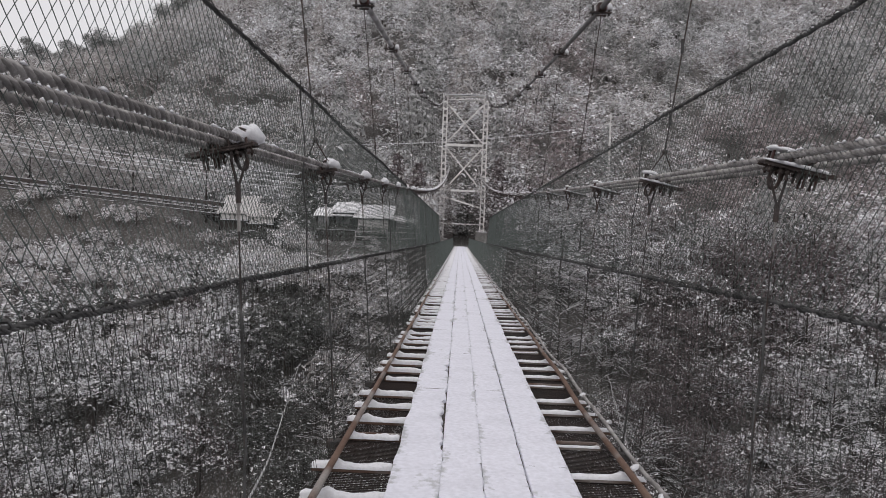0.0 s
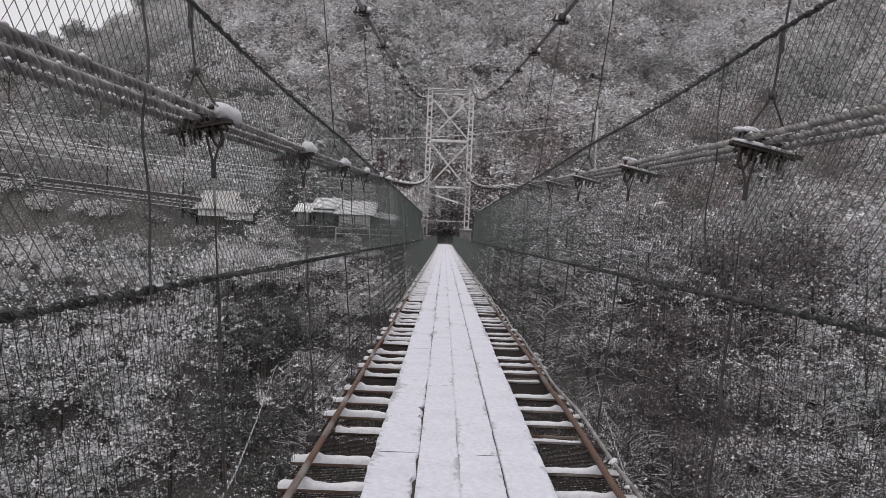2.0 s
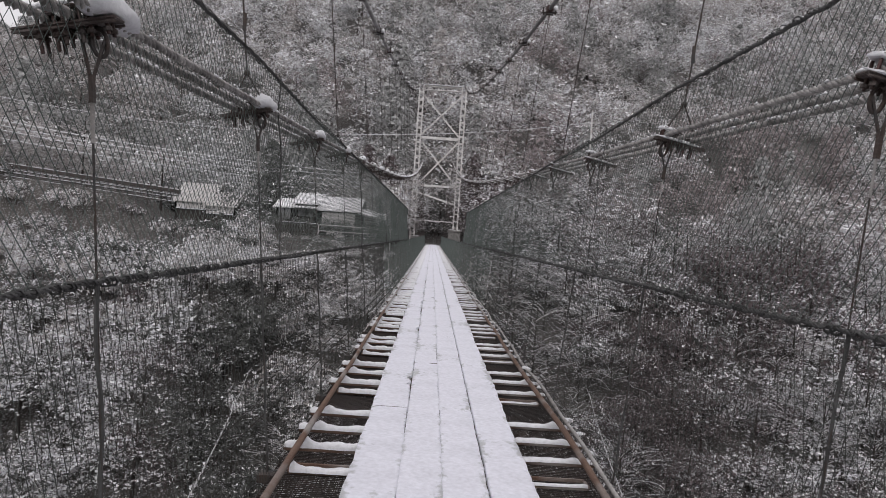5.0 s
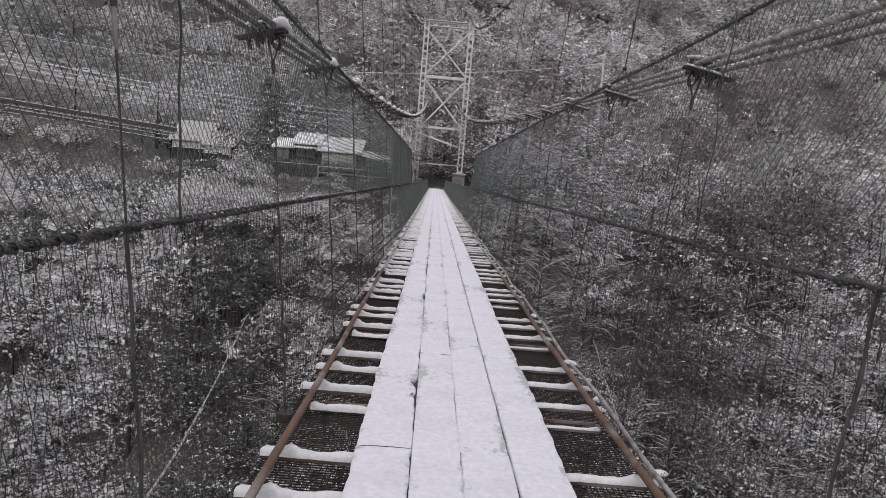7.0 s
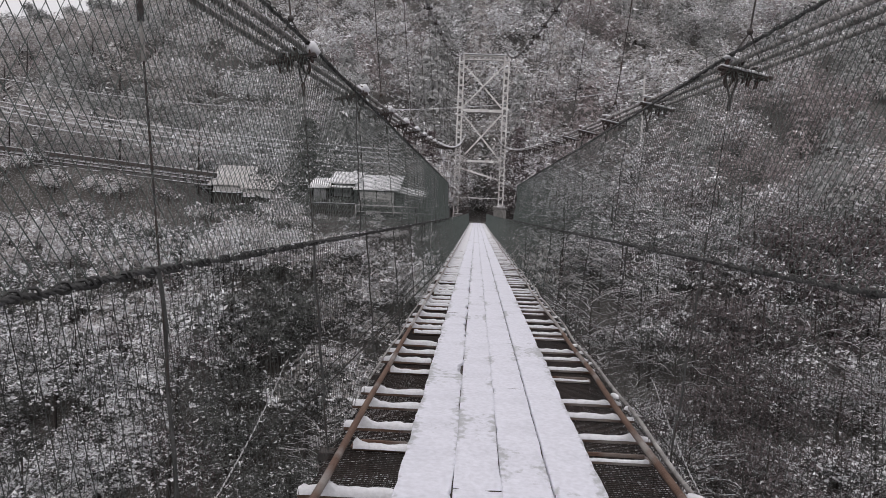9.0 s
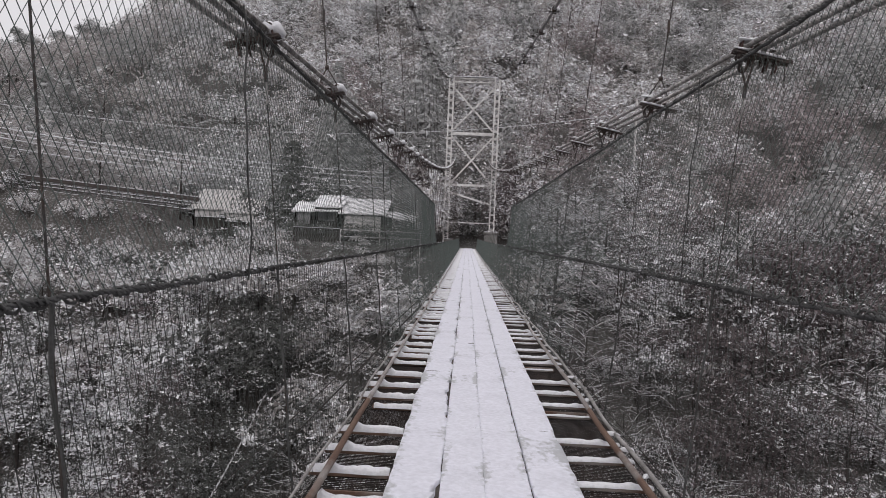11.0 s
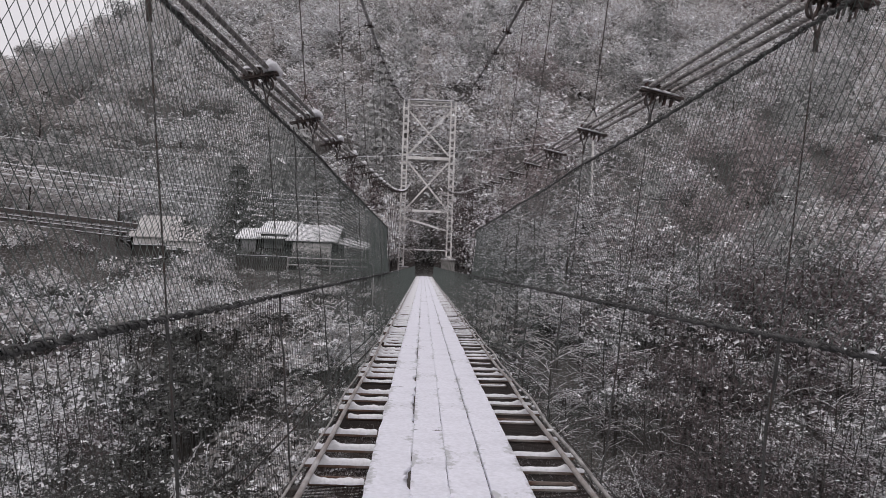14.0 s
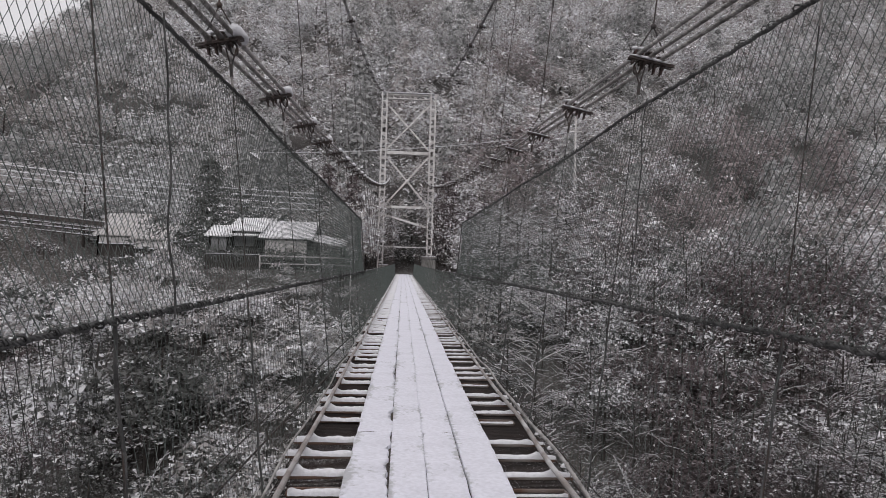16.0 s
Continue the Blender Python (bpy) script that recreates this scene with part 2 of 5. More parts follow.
def strip(bm, a, b, w, t):
    """A flat or square bar from a to b, w wide in the picture plane of the tower and t deep along the bridge."""
    a, b = Vector(a), Vector(b)
    d = (b - a)
    side = d.cross(Vector((0, 1, 0)))
    side = side.normalized() * (w / 2) if side.length > 1e-6 else Vector((w / 2, 0, 0))
    back = Vector((0, t / 2, 0)) if abs(d.normalized().y) < 0.9 else Vector((0, 0, t / 2))
    vs = [bm.verts.new(p + s * side + k * back) for p in (a, b) for s, k in ((-1, -1), (1, -1), (1, 1), (-1, 1))]
    for f in ((3, 2, 1, 0), (4, 5, 6, 7), (0, 1, 5, 4), (1, 2, 6, 5), (2, 3, 7, 6), (3, 0, 4, 7)):
        bm.faces.new([vs[i] for i in f])


def sweep(path, radius, sides=6, lobes=0, depth=0.0, pitch=0.25):
    """Vertices and faces of a tube along path (n x 3); with lobes it is a laid rope with that many strands."""
    p = np.asarray(path, float)
    d = np.gradient(p, axis=0)
    d /= np.linalg.norm(d, axis=1)[:, None]
    u = np.cross(d, (0.31, 0.17, 1.0))
    u /= np.linalg.norm(u, axis=1)[:, None]
    w = np.cross(d, u)
    s = np.concatenate([[0], np.cumsum(np.linalg.norm(np.diff(p, axis=0), axis=1))])
    a = np.arange(sides) * 2 * np.pi / sides
    ang = a[None, :] + 0 * s[:, None]
    r = radius * (1 + (depth * np.cos(lobes * (ang - 2 * np.pi * s[:, None] / pitch / max(lobes, 1) * 1.0)) if lobes else 0 * ang))
    v = p[:, None, :] + r[:, :, None] * (np.cos(ang)[:, :, None] * u[:, None, :] + np.sin(ang)[:, :, None] * w[:, None, :])
    n = len(p)
    i, j = np.meshgrid(np.arange(n - 1), np.arange(sides), indexing="ij")
    j2 = (j + 1) % sides
    f = np.stack([i * sides + j, i * sides + j2, (i + 1) * sides + j2, (i + 1) * sides + j], -1).reshape(-1, 4)
    return v.reshape(-1, 3), f


def laid_rope(line, y0, split, y1, radius, strands, lead, step, sides=5, far=0.6, fat=0.43):
    """A rope of real helical strands up to split, a plain round one past it. line(ys) gives its middle."""
    ys = np.arange(y0, split + step, step)
    p = line(ys)
    d = np.gradient(p, axis=0)
    d /= np.linalg.norm(d, axis=1)[:, None]
    u = np.cross(d, (0.31, 0.17, 1.0))
    u /= np.linalg.norm(u, axis=1)[:, None]
    w = np.cross(d, u)
    out = []
    for k in range(strands):
        a = (2 * np.pi * (ys / lead + k / strands))[:, None]
        out.append(sweep(p + radius * (1 - fat) * (np.cos(a) * u + np.sin(a) * w), radius * fat, sides))
    out.append(sweep(p[::6], radius * 0.5, 5))
    if y1 > split:
        out.append(sweep(line(np.arange(split, y1 + far, far)), radius * 0.93, 6))
    return join(out)


def stations(y0, y1, near, far, split):
    """Places along the bridge, close together up to split and wider apart past it."""
    a = np.arange(y0, min(split, y1), near)
    b = np.arange(split, y1 + far, far) if y1 > split else np.array([y1])
    return np.concatenate([a, b])


def join(chunks):
    vs, fs, k = [], [], 0
    for v, f in chunks:
        vs.append(v)
        fs.append(f + k)
        k += len(v)
    return np.concatenate(vs), np.concatenate(fs)


rng = np.random.default_rng(7)

# ---- the bridge's lines ----
END = 99.0          # the tower
HANG0, HANG = 4.12, 2.0


def deck_z(y):
    return 3.6e-5 * np.asarray(y, float) ** 2


def main_z(y):
    return 1.762 + 0.0594 * (y - 4.1) + 0.00062 * (y - 4.1) * (y - 22.1)


def main_x(y):
    return np.interp(y, [-8, 4, 10, 22, 45, END], [1.17, 1.18, 1.27, 1.38, 1.66, 2.05])


def upper_z(y):
    return 4.42 + 0.1417 * (y - 10) + 0.00078 * (y - 10) * (y - 22)


def upper_x(y):
    return 1.37 + 0.0156 * y


def net_z(y):
    return 2.31 + 0.0062 * (y - 4)


NETX, HANDX, HAND, NET_END = 1.22, 1.12, 1.18, 34.2


def hand_z(y):
    return HAND + deck_z(y) + 0.0012 * y


# ---- land ----
def smooth(a, b, v):
    t = np.clip((v - a) / (b - a), 0, 1)
    return t * t * (3 - 2 * t)


def hills(x, y, s, seed):
    """Smooth wandering relief."""
    k = seed * 1.7
    return (np.sin(x / s + k) * np.cos(y / s * 0.8 - k) + 0.5 * np.sin(x / s * 2.1 - y / s * 1.3 + 2 * k) + 0.25 * np.sin(x / s * 4.3 + y / s * 3.7 + k)) / 1.75


def ground_z(x, y):
    x, y = np.asarray(x, float), np.asarray(y, float)
    bank = np.interp(y, [-900, -170, -110, -60, 30, 46, 75, 89, 106, 119, 255, 420, 1500], [160, 90, 10, -34, -34, -26, -6.5, -1.5, 0.1, 7, 104, 130, 60])
    az = x / np.maximum(y, 40)
    rise = np.interp(az, [-2.0, -0.69, -0.6, -0.53, -0.48, -0.415, -0.36, -0.28, 0.5, 2], [0.24, 0.245, 0.25, 0.258, 0.285, 0.325, 0.36, 0.50, 0.55, 0.5])
    cap = rise * np.clip(y, 40, 245) - 9
    z = np.where(y > 100, np.minimum(bank, np.maximum(cap, 6)), bank)
    z = z + hills(x, y, 23, 1) * 1.6 * smooth(20, 60, np.abs(x) + np.maximum(y - 96, 0))
    shelf = smooth(-27, -15.6, x) * (1 - smooth(-5.5, -1.5, x)) * smooth(50, 66.5, y) * (1 - smooth(76, 82, y))
    z = z * (1 - shelf) + 0.9 * shelf
    road = (1 - smooth(-36, -32, x)) * smooth(86, 92.5, y) * (1 - smooth(98, 106, y))
    z = z * (1 - road) + (3.9 + 0.085 * np.clip(-32 - x, 0, 60)) * road
    yard = smooth(-38, -34, x) * (1 - smooth(-23, -19, x)) * smooth(84, 90, y) * (1 - smooth(98, 104, y))
    z = z * (1 - yard) + 0.6 * yard
    path = (1 - smooth(2.5, 5, np.abs(x))) * smooth(96, 99, y) * (1 - smooth(106, 110, y))
    return z * (1 - path) + 0.34 * path


gx = np.concatenate([np.arange(-1500, -240, 90), np.arange(-240, 240, 3.0), np.arange(240, 1501, 90)])
gy = np.concatenate([np.arange(-900, 24, 30), np.arange(24, 120, 1.5), np.arange(120, 330, 4.0), np.arange(330, 1501, 90)])
X, Y = np.meshgrid(gx, gy, indexing="ij")
Z = ground_z(X, Y) + rng.normal(0, 0.12, X.shape)
ii, jj = np.meshgrid(np.arange(len(gx) - 1), np.arange(len(gy) - 1), indexing="ij")
n = len(gy)
gf = np.stack([ii * n + jj, (ii + 1) * n + jj, (ii + 1) * n + jj + 1, ii * n + jj + 1], -1).reshape(-1, 4)
ground = arrays("ground", np.stack([X, Y, Z], -1), gf, LITTER, smooth=True)
tagged(ground, "steep gorge banks and mountainside under patchy snow", "ground", kind="structure")


# ---- trees ----
def leaf_cards(centres, normals, size, bend=0.35, slim=0.0):
    """Small leaf clumps, one per centre, tilted about their normals."""
    k = len(centres)
    n = normals + rng.normal(0, bend, (k, 3))
    n /= np.linalg.norm(n, axis=1)[:, None]
    a = np.cross(n, rng.normal(0, 1, (k, 3)))
    a /= np.linalg.norm(a, axis=1)[:, None]
    b = np.cross(n, a)
    s = size * rng.uniform(0.5, 1.5, (k, 1))
    twig = rng.uniform(0, 1, (k, 1)) < slim
    v = np.stack([centres - a * s - b * s * 0.4, centres + a * s * 0.2 - b * s * 0.45, centres + a * s * 0.8 + b * s * 0.85], 1)
    thin = np.stack([centres - a * s * 1.7 - b * s * 0.14, centres + a * s * 1.7 - b * s * 0.1, centres + a * s * 0.4 + b * s * 0.24], 1)
    return np.where(twig[:, None, :], thin, v), n


def snow_pads(centres, out, length, width):
    """Drooping leaf tips with a load of snow, long across the outward direction."""
    k = len(centres)
    t = np.cross(out, (0, 0, 1.0)) + rng.normal(0, 0.45, (k, 3)) * np.array([1, 1, 0.55])
    t /= np.linalg.norm(t, axis=1)[:, None]
    n = out * 0.7 + np.array([0, 0, 0.7]) + rng.normal(0, 0.2, (k, 3))
    b = np.cross(n, t)
    b /= np.linalg.norm(b, axis=1)[:, None]
    size = np.clip(np.exp(rng.normal(0, 0.42, (k, 1))), 0.45, 1.55)
    L, W = length * size * rng.uniform(0.6, 1.3, (k, 1)), width * size * rng.uniform(0.6, 1.4, (k, 1))
    droop = np.concatenate([np.zeros((k, 2)), L * rng.uniform(0.0, 0.5, (k, 1))], 1)
    shift = t * L * rng.uniform(-0.7, 0.7, (k, 1))
    p0, p2 = centres - t * L - droop, centres + t * L - droop * rng.uniform(0.2, 1.4, (k, 1))
    return np.stack([p0, p2, centres + shift + b * W * 1.6], 1)


def sprays(centres, out, length, tufts):
    """Tufts strung along short arching boughs, one bough through each centre."""
    k = len(centres)
    along = np.cross(out, (0, 0, 1.0)) + out * rng.normal(0, 0.6, (k, 1)) + rng.normal(0, 0.3, (k, 3))
    along /= np.linalg.norm(along, axis=1)[:, None]
    q = np.linspace(-1, 1, tufts)[None, :, None] + rng.normal(0, 0.2, (k, tufts, 1))
    c = centres[:, None, :] + along[:, None, :] * q * length * tufts * 0.36 + rng.normal(0, 0.3 * length, (k, tufts, 3))
    c[:, :, 2] -= 0.16 * length * tufts * q[:, :, 0] ** 2
    return c.reshape(-1, 3), np.repeat(out, tufts, axis=0)


def crown_round(k, pads, h, r, size, length, width, lumps, tufts, slim=0.08):
    """A loose crown of lumps on limbs. Triangles (n x 3 x 3) and which of them may carry snow."""
    th = rng.uniform(0, 2 * np.pi, lumps)
    rr = r * np.sqrt(rng.uniform(0.02, 1, lumps))
    hz = h * (0.33 + 0.6 * rng.uniform(0, 1, lumps) * (1 - 0.45 * rr / r))
    lr = r * rng.uniform(0.25, 0.55, lumps)
    mid = np.stack([rr * np.cos(th), rr * np.sin(th), hz], 1)

    def spread(m, low, weight=None):
        which = rng.choice(lumps, m, p=weight)
        d = rng.normal(0, 1, (m, 3))
        d[:, 2] = np.maximum(d[:, 2] * 0.8 + 0.25, low)
        d /= np.linalg.norm(d, axis=1)[:, None]
        return which, d
    which, d = spread(k, -9)
    c = mid[which] + d * (lr[which] * rng.uniform(0.4, 1.05, k))[:, None] * np.array([1, 1, 0.75])
    v, n = leaf_cards(c, d * 0.9 + np.array([0, 0, 0.55]), size, 0.4, slim)
    thick = rng.uniform(0.15, 1.5, lumps) * lr ** 2
    which, d = spread(pads, -0.25, thick / thick.sum())
    c = mid[which] + d * (lr[which] * rng.uniform(0.9, 1.16, pads))[:, None] * np.array([1, 1, 0.75])
    p = snow_pads(*sprays(c, d, length, tufts), length, width)
    return np.concatenate([v, p]), np.concatenate([rng.uniform(0, 1, k) < 0.05, np.ones(len(p), bool)])


def crown_conifer(k, pads, h, r, size, length, width):
    """Tiers of drooping boughs round a straight stem, closed into a tall rounded cone."""
    def spread(m, inner):
        t = rng.uniform(0, 1, m) ** 1.25
        tier = (np.floor(t * 12) + rng.uniform(0, 0.55, m)) / 12
        th = rng.integers(0, 9, m) * 2 * np.pi / 9 + np.floor(t * 12) * 2.3 + rng.normal(0, 0.22, m)
        reach = np.sqrt(np.clip(1 - tier, 0.01, 1)) * r * rng.uniform(inner, 1.05, m) ** 0.6
        z = h * (0.14 + 0.86 * tier) - reach * 0.3 + rng.normal(0, 0.012 * h, m)
        d = np.stack([np.cos(th), np.sin(th), np.full(m, 0.35)], 1)
        return np.stack([reach * np.cos(th), reach * np.sin(th), z], 1), d
    c, d = spread(k, 0.1)
    v, n = leaf_cards(c, d + np.array([0, 0, 0.3]), size)
    c, d = spread(pads, 0.9)
    p = snow_pads(*sprays(c, d, length, 5), length, width)
    return np.concatenate([v, p]), np.concatenate([rng.uniform(0, 1, k) < 0.03, np.ones(len(p), bool)])


def ribbon(a, b, w):
    """Two triangles from each a to each b, standing w above them."""
    up = np.concatenate([rng.normal(0, 0.35, (len(a), 2)) * w, w + np.zeros((len(a), 1))], 1)
    return np.concatenate([np.stack([a, b, b + up], 1), np.stack([a, b + up, a + up], 1)])


def crown_bare(h, r, limbs, twigs, wide):
    """Leafless arching limbs and twigs, each dark below with a line of snow along its top."""
    A, B, W = [], [], []
    for _ in range(limbs):
        a, q, L = rng.uniform(0, 2 * np.pi), rng.uniform(0.12, 0.8), r * rng.uniform(0.55, 1.2)
        s = np.linspace(0, 1, 6)[:, None]
        head = np.array([np.cos(a), np.sin(a), 0])
        path = np.array([0, 0, h * q]) + head * L * s + np.array([0, 0, 1.0]) * L * (rng.uniform(0.6, 1.2) * s - rng.uniform(0.4, 0.7) * s * s)
        A.append(path[:-1])
        B.append(path[1:])
        W.append(wide * (1.3 - s[:-1]))
        for _ in range(twigs):
            i = rng.integers(1, 6)
            t = a + rng.choice([-1, 1]) * rng.uniform(0.4, 1.1)
            e = path[i] + L * rng.uniform(0.18, 0.45) * np.array([np.cos(t), np.sin(t), rng.uniform(-0.15, 0.6)])
            A.append(path[i][None])
            B.append(e[None])
            W.append(np.array([[wide * 0.55]]))
    A, B, W = np.concatenate(A), np.concatenate(B), np.concatenate(W)
    dark, snow = ribbon(A, B, W * 0.8), ribbon(A + np.array([0, 0, 0.8]) * W, B + np.array([0, 0, 0.8]) * W, W)
    return np.concatenate([dark, snow]), np.concatenate([np.zeros(len(dark), bool), np.ones(len(snow), bool)])


def trunk_mesh(h, r, limbs, spread):
    """A tapered, slightly bent stem with limbs, as vertices and quads."""
    t = np.linspace(0, 1, 7)
    bend = rng.normal(0, 0.02 * h, 2)
    stem = np.stack([bend[0] * t * t, bend[1] * t * t, h * t - 0.6 * (1 - t)], 1)

    def taper(path, r0, r1, sides):
        v, f = sweep(path, 1.0, sides)
        v = v.reshape(len(path), sides, 3)
        rad = np.linspace(r0, r1, len(path))[:, None, None]
        v = path[:, None, :] + (v - path[:, None, :]) * rad
        return v.reshape(-1, 3), f
    out = [taper(stem, r, r * 0.2, 6)]
    for _ in range(limbs):
        q = rng.uniform(0.3, 0.85)
        a = rng.uniform(0, 2 * np.pi)
        o = np.array([bend[0] * q * q, bend[1] * q * q, h * q])
        L = spread * rng.uniform(0.5, 1.0) * (1.15 - q)
        s = np.linspace(0, 1, 4)[:, None]
        pth = o + np.concatenate([np.cos(a) * L * s, np.sin(a) * L * s, L * 0.7 * s ** 1.4], 1)
        out.append(taper(pth, r * 0.35, r * 0.08, 4))
    return join(out)


def tree_parts(kind, grain):
    """(triangles, snow flags, trunk) of one kind of tree; grain 0 for the bank, 1 for its upper part, 2 for the mountain."""
    if kind == "shrub":
        h, r = 3.6, 2.3
        k, p, size, L, W = ((1000, 170, 0.085, 0.112, 0.062), (350, 88, 0.19, 0.15, 0.078), (300, 85, 0.2, 0.2, 0.095))[grain]
        v, s = crown_round(k, p, h, r, size, L, W, 13, (9, 7, 5)[grain])
        return v, s, trunk_mesh(h * 0.8, 0.09, 6, r)
    if kind == "broadleaf":
        h, r = 7.0, 2.8
        k, p, size, L, W = ((1150, 180, 0.096, 0.112, 0.062), (400, 100, 0.21, 0.15, 0.078), (360, 100, 0.2, 0.2, 0.097))[grain]
        v, s = crown_round(k, p, h, r, size, L, W, 17, (9, 7, 5)[grain])
        return v, s, trunk_mesh(h * 0.85, 0.16, 8, r)
    if kind == "bare":
        h, r = 6.0, 2.9
        limbs, twigs, wide = ((26, 9, 0.036), (18, 7, 0.05), (13, 6, 0.05))[grain]
        v, s = crown_bare(h, r, limbs, twigs, wide)
        return v, s, trunk_mesh(h, 0.12, 5, r)
    h, r = 10.5, 2.5
    k, p, size, L, W = ((1700, 110, 0.2, 0.16, 0.05), (1100, 70, 0.26, 0.2, 0.06), (520, 36, 0.32, 0.24, 0.08))[grain]
    v, s = crown_conifer(k, p, h, r, size, L, W)
    return v, s, trunk_mesh(h * 0.97, 0.17, 0, r)


KINDS = {
    "shrub": ("shrub", "dense evergreen shrub dusted with snow on the bank", "shrub"),
    "broadleaf": ("broadleaf_tree", "dark evergreen broadleaf tree with snow on its leaves", "tree"),
    "bare": ("bare_tree", "thin leafless winter tree with snow on its twigs", "tree"),
    "conifer": ("conifer", "tall dark conifer with snow-dusted boughs on the slope", "tree"),
}
protos = {(kind, grain): [tree_parts(kind, grain) for _ in range(4)] for kind in KINDS for grain in range(3)}

protos["crest", 2] = [(*crown_round(2600, 15, 7.0, 2.9, 0.17, 0.112, 0.062, 9, 5, 0.0), trunk_mesh(6.0, 0.16, 8, 2.8)) for _ in range(4)]

# stands of growth that differ from the rest: centre, half width, half depth
STANDS = {
    "dark": ((-33.7, 60.5, 2.4, 4.0), (-14.3, 52.0, 3.4, 6.5), (-13.8, 57.0, 2.2, 2.5)),
    "umber": ((19.4, 62.5, 3.4, 9.0), (23.5, 68.5, 4.0, 3.0), (38.0, 81.0, 10.0, 5.0), (31.0, 71.0, 3.0, 3.0)),
    "laden": ((-27.0, 58.5, 6.5, 5.5), (-42.0, 66.0, 7.5, 6.5), (30.7, 81.5, 4.0, 4.0), (25.3, 85.5, 4.0, 4.0), (20.5, 103.0, 7.0, 6.0)),
    "twigs": ((12.0, 71.5, 5.0, 6.0), (8.5, 62.0, 4.0, 7.0)),
    "hoar": ((-10.5, 56.0, 3.0, 5.5), (-7.0, 59.0, 3.0, 6.0), (-14.0, 62.0, 4.5, 3.0)),
}
SLOPE_STANDS = {
    "dark": ((-72.0, 127.0, 14.0, 11.0), (-50.0, 118.0, 9.0, 5.0), (-11.5, 165.0, 2.8, 20.0), (-9.0, 136.0, 4.0, 10.0), (-5.0, 122.0, 3.0, 10.0), (-19.0, 104.0, 6.0, 7.0), (58.0, 190.0, 7.0, 7.0), (44.0, 160.0, 6.0, 8.0)),
    "umber": ((-21.0, 142.0, 4.5, 7.0), (16.0, 120.0, 6.0, 9.0), (38.0, 112.0, 14.0, 10.0), (23.0, 161.0, 9.0, 10.0), (62.0, 128.0, 16.0, 12.0)),
    "laden": ((-34.0, 160.0, 14.0, 26.0), (-47.0, 164.0, 13.0, 18.0), (-21.0, 180.0, 8.0, 14.0), (13.0, 146.0, 7.0, 9.0), (64.0, 185.0, 26.0, 14.0), (-48.0, 138.0, 8.0, 7.0), (2.0, 158.0, 5.0, 14.0), (24.0, 205.0, 14.0, 14.0)),
}


def stand(x, y, r, table):
    """The name of the stand that a place lies in, with ragged borders."""
    for name, spots in table.items():
        for cx, cy, rx, ry in spots:
            if math.hypot((x - cx) / rx, (y - cy) / ry) < 1 + 0.16 * r.normal():
                return name
    return ""


def place_trees(x0, x1, y0, y1, gap, seed):
    """Jittered places on the land, left clear along the bridge, the house shelf and the path."""
    r = np.random.default_rng(seed)
    xs, ys = np.meshgrid(np.arange(x0, x1, gap), np.arange(y0, y1, gap), indexing="ij")
    x, y = xs.ravel() + r.uniform(-0.5, 0.5, xs.size) * gap, ys.ravel() + r.uniform(-0.5, 0.5, xs.size) * gap
    keep = (np.abs(x) < 0.68 * y + 8)
    keep &= ~((np.abs(x) < 4.2) & (y > 72) & (y < 109)) & ~((np.abs(x) < 6.8) & (y > 82) & (y < 100))
    keep &= ~((x > -17) & (x < -5.5) & (y > 65.5) & (y < 79))
    keep &= ~((x > -36) & (x < -22) & (y > 86.5) & (y < 99))
    keep &= ~((x < -34) & (y > 91) & (y < 96))
    keep &= ~((x < -26) & (y > 72) & (y < 93) & (r.uniform(0, 1, x.size) < 0.25))
    return x[keep], y[keep]


CREST = 247.0


